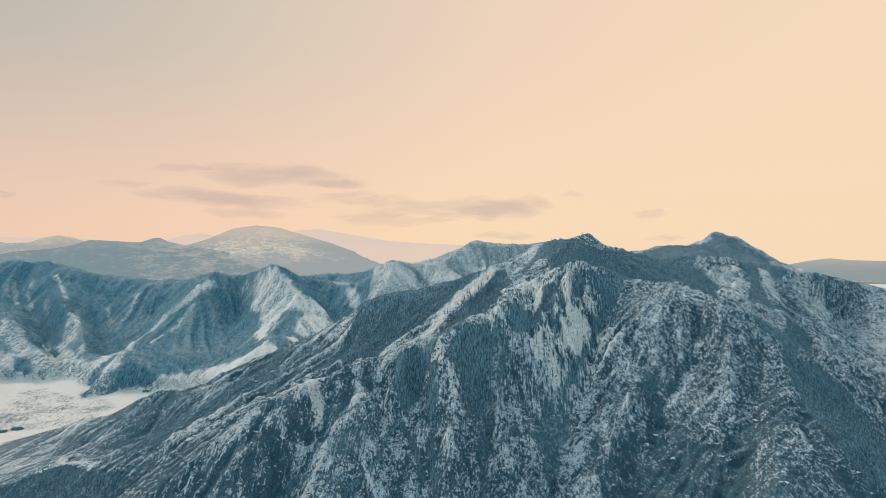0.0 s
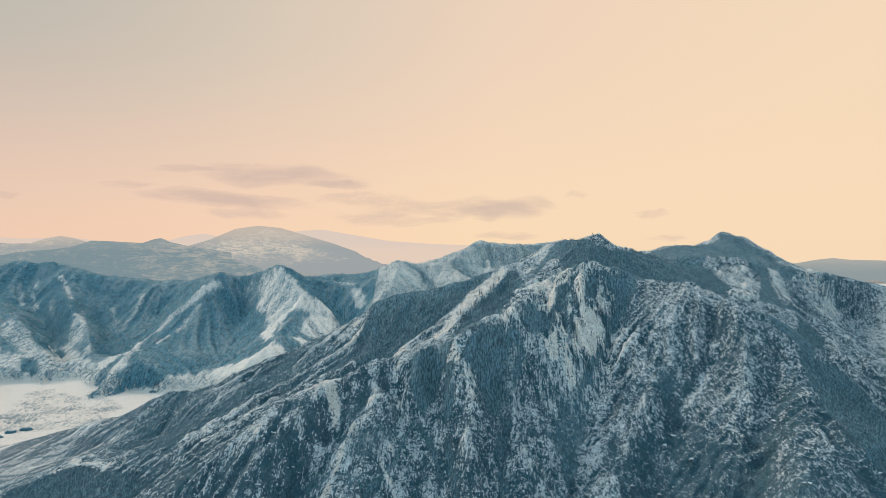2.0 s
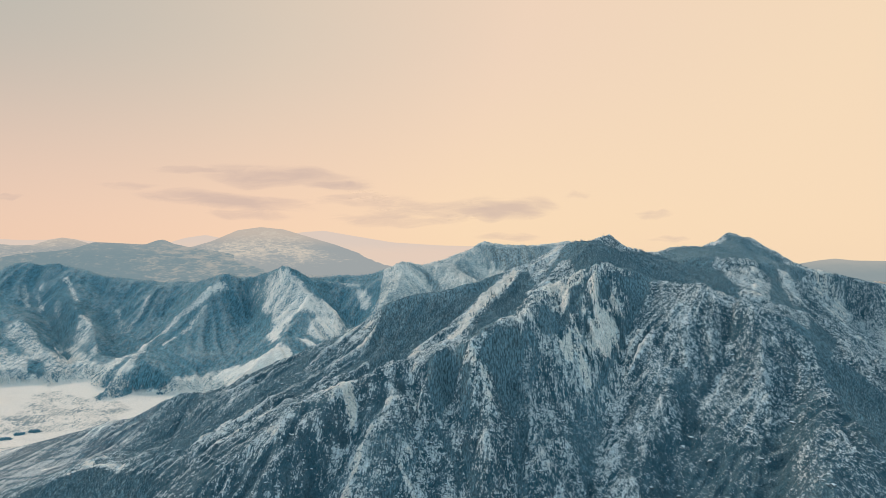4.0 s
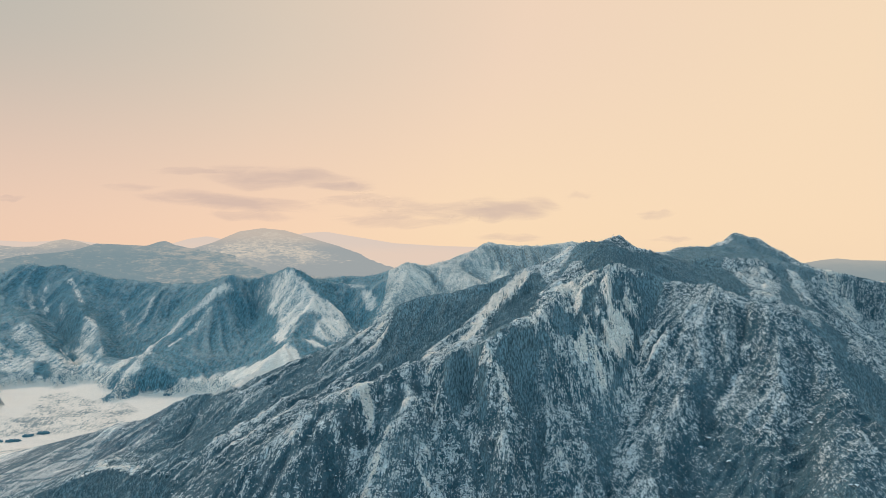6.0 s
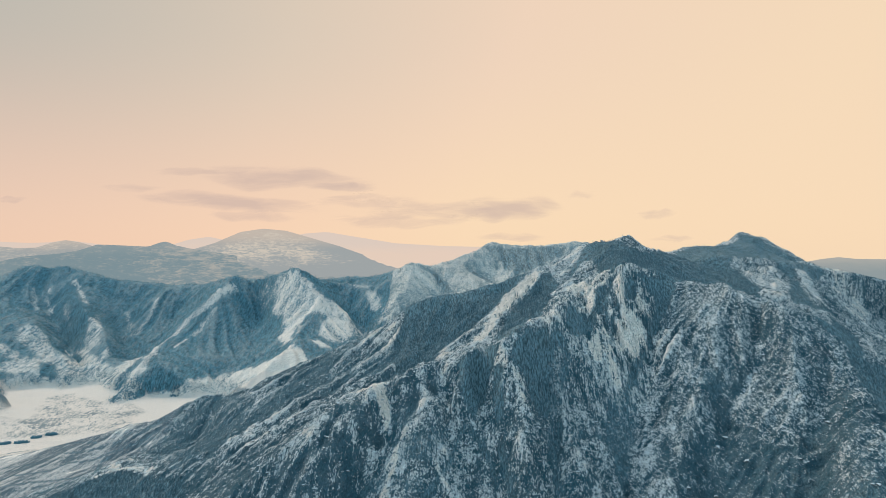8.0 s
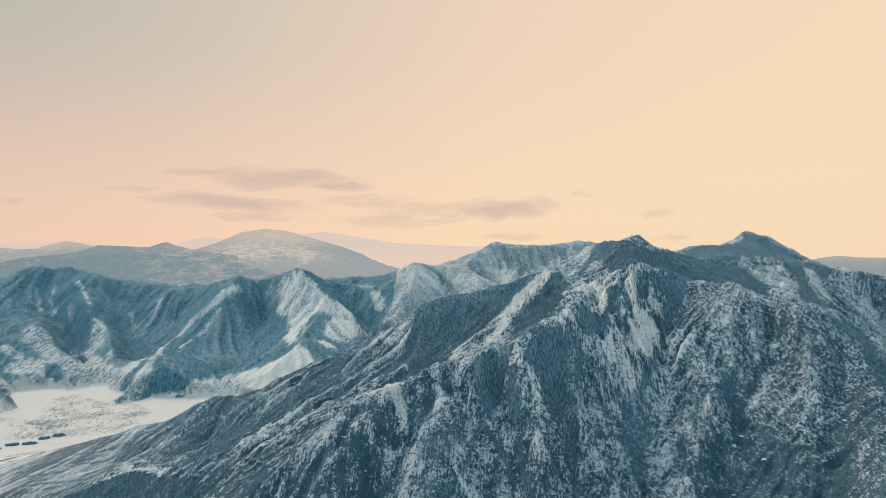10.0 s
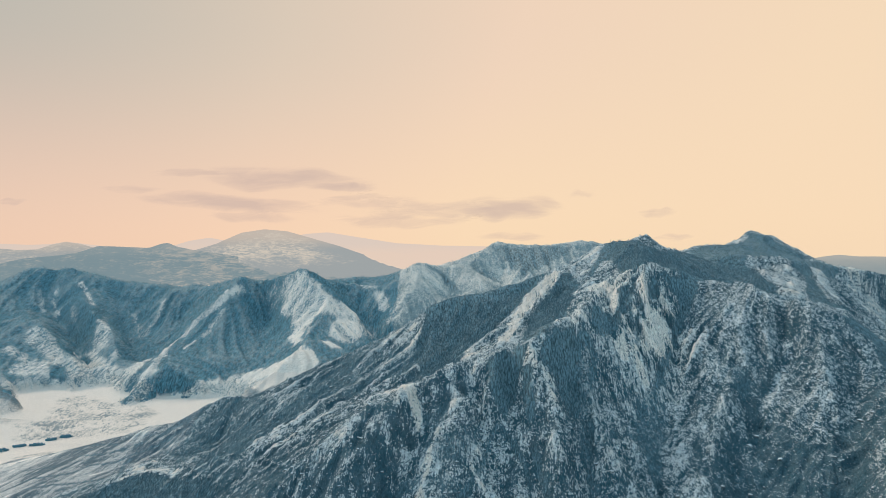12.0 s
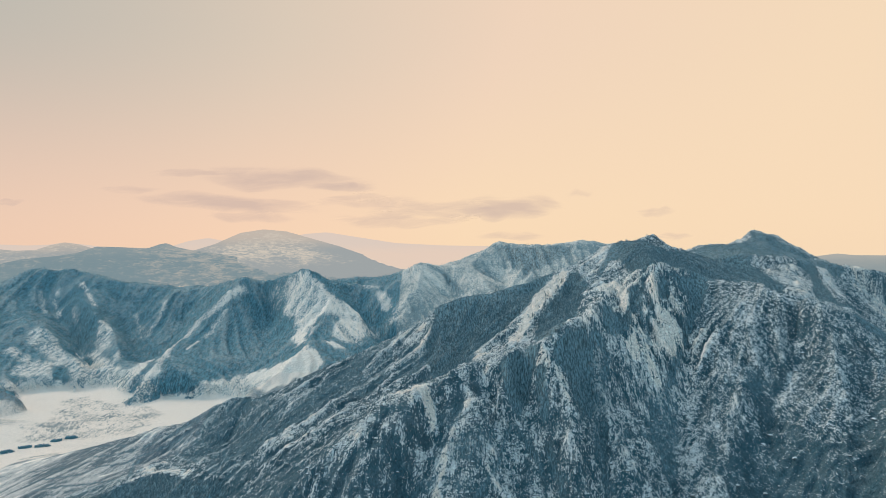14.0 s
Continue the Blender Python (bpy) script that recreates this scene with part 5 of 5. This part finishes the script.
range_spots = spots(50000, -1500, 420, 980, 1800, lambda x, y, s, w, z: np.clip(0.62 * w + 0.02, 0, 1) * np.where(x > 60, 0.25, 1.0) * (z > FLOOR + 8), 7)
scatter("range_wood", range_spots, np.random.RandomState(8).gamma(9, 0.38, len(range_spots)).clip(2.0, 5), TREES_FAR, MAT_TREE_FAR, "hazy blue larch forest on the mountain range", "forest", 9, (0.7, 1.2))


scrub = spots(60000, -1000, -330, 985, 1200, lambda x, y, s, w, z: 0.5 * smooth(z, FLOOR + 2, FLOOR + 7) * (1 - smooth(z, FLOOR + 16, FLOOR + 30)) * (s > 0.3), 15)
scatter("valley_scrub", scrub, np.random.RandomState(16).uniform(1.0, 2.4, len(scrub)), TREES_FAR, MAT_TREE_FAR, "low bare scrub dotted over the snow along the valley's edge", "scrub", 17, (1.6, 2.8))


def rock_shape(seed):
    bm = bmesh.new()
    bmesh.ops.create_icosphere(bm, subdivisions=1, radius=0.5)
    r = random.Random(seed)
    for v in bm.verts:
        v.co *= r.uniform(0.65, 1.25)
        v.co.z *= 0.8
    bmesh.ops.triangulate(bm, faces=bm.faces)
    bm.verts.ensure_lookup_table()
    out = np.array([v.co[:] for v in bm.verts]), np.array([[v.index for v in f.verts] for f in bm.faces])
    bm.free()
    return out


rocks = spots(12000, -330, 330, 250, 640, lambda x, y, s, w, z: np.clip(0.55 - 0.6 * w, 0, 1) * (z > FLOOR + 30), 11)
scatter("loose_rock", rocks, np.random.RandomState(12).gamma(4, 0.26, len(rocks)).clip(0.4, 2.6), [rock_shape(s) for s in range(5)], MAT_ROCK, "grey snow-capped boulders and ledges on the mountain face", "rocks", 13, (0.8, 1.5), 0.25)


# ---------------------------------------------------------------- clouds
def cloud_material():
    """Thin mauve evening cloud: dense in the middle, frayed to nothing at the rim."""
    m = bpy.data.materials.new("evening_cloud")
    m.use_nodes = True
    nt = m.node_tree
    nt.nodes.clear()
    n = noise_node(nt, mapped(nt, (0.0035, 0.0035, 0.017)), 1.0, 5.0, 0.55, 0.6)
    d = math_node(nt, "ADD", attribute(nt, "thick"), math_node(nt, "MULTIPLY", math_node(nt, "SUBTRACT", n, 0.5), 1.5))
    d = map_node(nt, d, -0.05, 1.15, 0.0, 0.62, False)
    d = math_node(nt, "MULTIPLY", d, map_node(nt, attribute(nt, "thick"), 0.0, 0.3))
    # the cloud emits its evening colour instead of being lit
    em = nt.nodes.new("ShaderNodeEmission")
    em.inputs[0].default_value = (0.56, 0.43, 0.39, 1)
    tr = nt.nodes.new("ShaderNodeBsdfTransparent")
    mx = nt.nodes.new("ShaderNodeMixShader")
    nt.links.new(d, mx.inputs[0])
    nt.links.new(tr.outputs[0], mx.inputs[1])
    nt.links.new(em.outputs[0], mx.inputs[2])
    out = nt.nodes.new("ShaderNodeOutputMaterial")
    nt.links.new(mx.outputs[0], out.inputs[0])
    return m


MAT_CLOUD = cloud_material()


def cloud(x, z, wide, high, tilt, dense, seed):
    """A flat lens of cloud, bulging towards the viewer."""
    nu, nv = 60, 16
    u, v = np.meshgrid(np.linspace(-1, 1, nu), np.linspace(-1, 1, nv))
    u, v = u.ravel(), v.ravel()
    r = np.sqrt(u ** 2 + v ** 2)
    density = dense * (1 - smooth(r, 0.25, 1.0))
    zz = v * high / 2 + tilt * u * wide / 2 + 0.2 * high * gnoise(u * 2.1 + seed, v * 0.5, seed)
    co = np.stack([u * wide / 2, 18 * (1 - np.clip(1 - r, 0, 1)), zz], 1)
    me = raw_mesh("cloud", co, grid_faces(nv, nu), {"thick": density})
    shade_smooth(me)
    me.materials.append(MAT_CLOUD)
    ob = tagged(new("cloud", me), "thin mauve cloud streak in the evening sky", "cloud", "evening clouds", "structure")
    ob.location = (x, 4940, z)


cloud(-1347, 595, 1737, 261, -0.05, 0.95, 3)
cloud(-2125, 659, 790, 94, -0.03, 0.5, 4)
cloud(-2583, 533, 684, 83, -0.03, 0.45, 5)
cloud(-1806, 415, 1790, 202, -0.09, 1.0, 6)
cloud(-1623, 295, 894, 119, -0.03, 0.6, 7)
cloud(-889, 529, 790, 94, -0.03, 0.5, 8)
cloud(-707, 409, 1158, 143, -0.02, 0.5, 9)
cloud(506, 338, 1000, 237, -0.00, 1.1, 10)
cloud(-158, 333, 1369, 237, 0.02, 0.55, 11)
cloud(-433, 242, 1369, 154, -0.02, 0.5, 12)
cloud(482, 109, 684, 83, -0.02, 0.5, 13)
cloud(1674, 286, 420, 106, 0.10, 0.5, 14)
cloud(-3568, 447, 316, 71, 0.00, 0.5, 15)
cloud(1810, 84, 579, 83, 0.00, 0.35, 16)
cloud(1079, 449, 316, 119, 0.00, 0.25, 17)


# ---------------------------------------------------------------- single trees and thickets
def part(name, me, mat, parent, label=""):
    me.materials.append(mat)
    ob = new(name, me)
    ob.parent = parent
    return tagged(ob, label) if label else ob


def larch(seed):
    root = tagged(new("larch_tree"), "bare dark larch standing alone on the snow", "tree", "larches on the snow stripe")
    rr = np.random.RandomState(seed)
    bm = bmesh.new()
    bmesh.ops.create_cone(bm, cap_ends=True, segments=7, radius1=0.16, radius2=0.05, depth=4.2, matrix=Matrix.Translation((0, 0, 1.9)))
    me = bpy.data.meshes.new("trunk")
    bm.to_mesh(me)
    bm.free()
    part("trunk", me, MAT_ROCK, root, "grey tapered trunk")
    vs, fs = [], []
    for k in range(90):
        h = 0.7 + 3.9 * rr.uniform() ** 0.8
        reach = (0.95 - 0.19 * h) * rr.uniform(0.5, 1.15) + 0.1
        a = rr.uniform(0, 6.283)
        d = np.array([math.cos(a), math.sin(a), -0.15])
        side = np.array([-math.sin(a), math.cos(a), 0.0])
        b, o = np.array([0, 0, h]), len(vs)
        for q, w in ((0.05, 0.05), (0.55, 0.16), (1.0, 0.02)):
            vs += [b + d * reach * q + side * w, b + d * reach * q - side * w + (0, 0, 0.12)]
        fs += [(o, o + 2, o + 3), (o, o + 3, o + 1), (o + 2, o + 4, o + 5), (o + 2, o + 5, o + 3)]
    part("crown", raw_mesh("crown", np.array(vs), np.array(fs)), MAT_TREE, root, "sparse dark twigs dusted with frost")
    return root


first = larch(1)
line = curve([(47, 560, 0), (30, 532, 0), (12, 500, 0), (-4, 462, 0)], 4.0)
rt = np.random.RandomState(77)
pl = line[rt.choice(len(line), 22, replace=False), :2] + rt.normal(0, 4, (22, 2))
pz = land(pl[:, 0], pl[:, 1])[0]
for k, (q, z) in enumerate(zip(pl, pz)):
    m = Matrix.Translation((q[0], q[1], z - 0.2)) @ Matrix.Rotation(rt.uniform(0, 6.28), 4, "Z")
    if k == 0:
        first.matrix_basis = m
    else:
        copy_thing(first, m)


# larches that stand out along the crests
ridge_line = np.vstack([curve(p, 3.0) for p in (
    [(-74, 561, 0), (-26, 568, 0), (28, 579, 0), (66, 592, 0)],
    [(104, 618, 0), (124, 622, 0), (150, 636, 0), (175, 665, 0), (206, 710, 0)],
    [(-110, 562, 0), (-164, 569, 0), (-245, 582, 0)])])
rt = np.random.RandomState(78)
pl = ridge_line[rt.choice(len(ridge_line), 54, replace=False), :2] + rt.normal(0, 1.5, (54, 2))
for q, z, tall in zip(pl, land(pl[:, 0], pl[:, 1])[0], rt.uniform(0.35, 0.7, 54)):
    m = Matrix.Translation((q[0], q[1], z - 0.2)) @ Matrix.Rotation(rt.uniform(0, 6.28), 4, "Z") @ Matrix.Scale(tall, 4)
    tagged(copy_thing(first, m), "dark larch on the skyline of the wooded crest", group="larches along the crests")


def thicket(x, y, long, wide, seed, label):
    """A low clump of scrub on the valley floor: many small bushes in one piece."""
    rr = np.random.RandomState(seed)
    a, q = rr.uniform(0, 6.283, 90), np.sqrt(rr.uniform(0, 1, 90))
    px_, py_ = x + long / 2 * q * np.cos(a), y + wide / 2 * q * np.sin(a)
    p = np.stack([px_, py_, land(px_, py_)[0]], 1)
    ob = scatter("thicket", p, rr.uniform(1.6, 3.4, 90), TREES, MAT_TREE_FAR, label, "thicket", seed, (2.2, 3.6))
    return tagged(ob, group="thickets on the valley floor")


LABEL = "dark low thicket of bare scrub on the snowfield"
for k, (x, y, long, wide) in enumerate(((-612, 786, 17, 9), (-591, 788, 20, 9), (-588, 812, 14, 8), (-574, 822, 17, 8), (-502, 1037, 17, 11), (-626, 768, 24, 13), (-640, 752, 20, 12))):
    thicket(x, y, long, wide, 101 + k, LABEL)
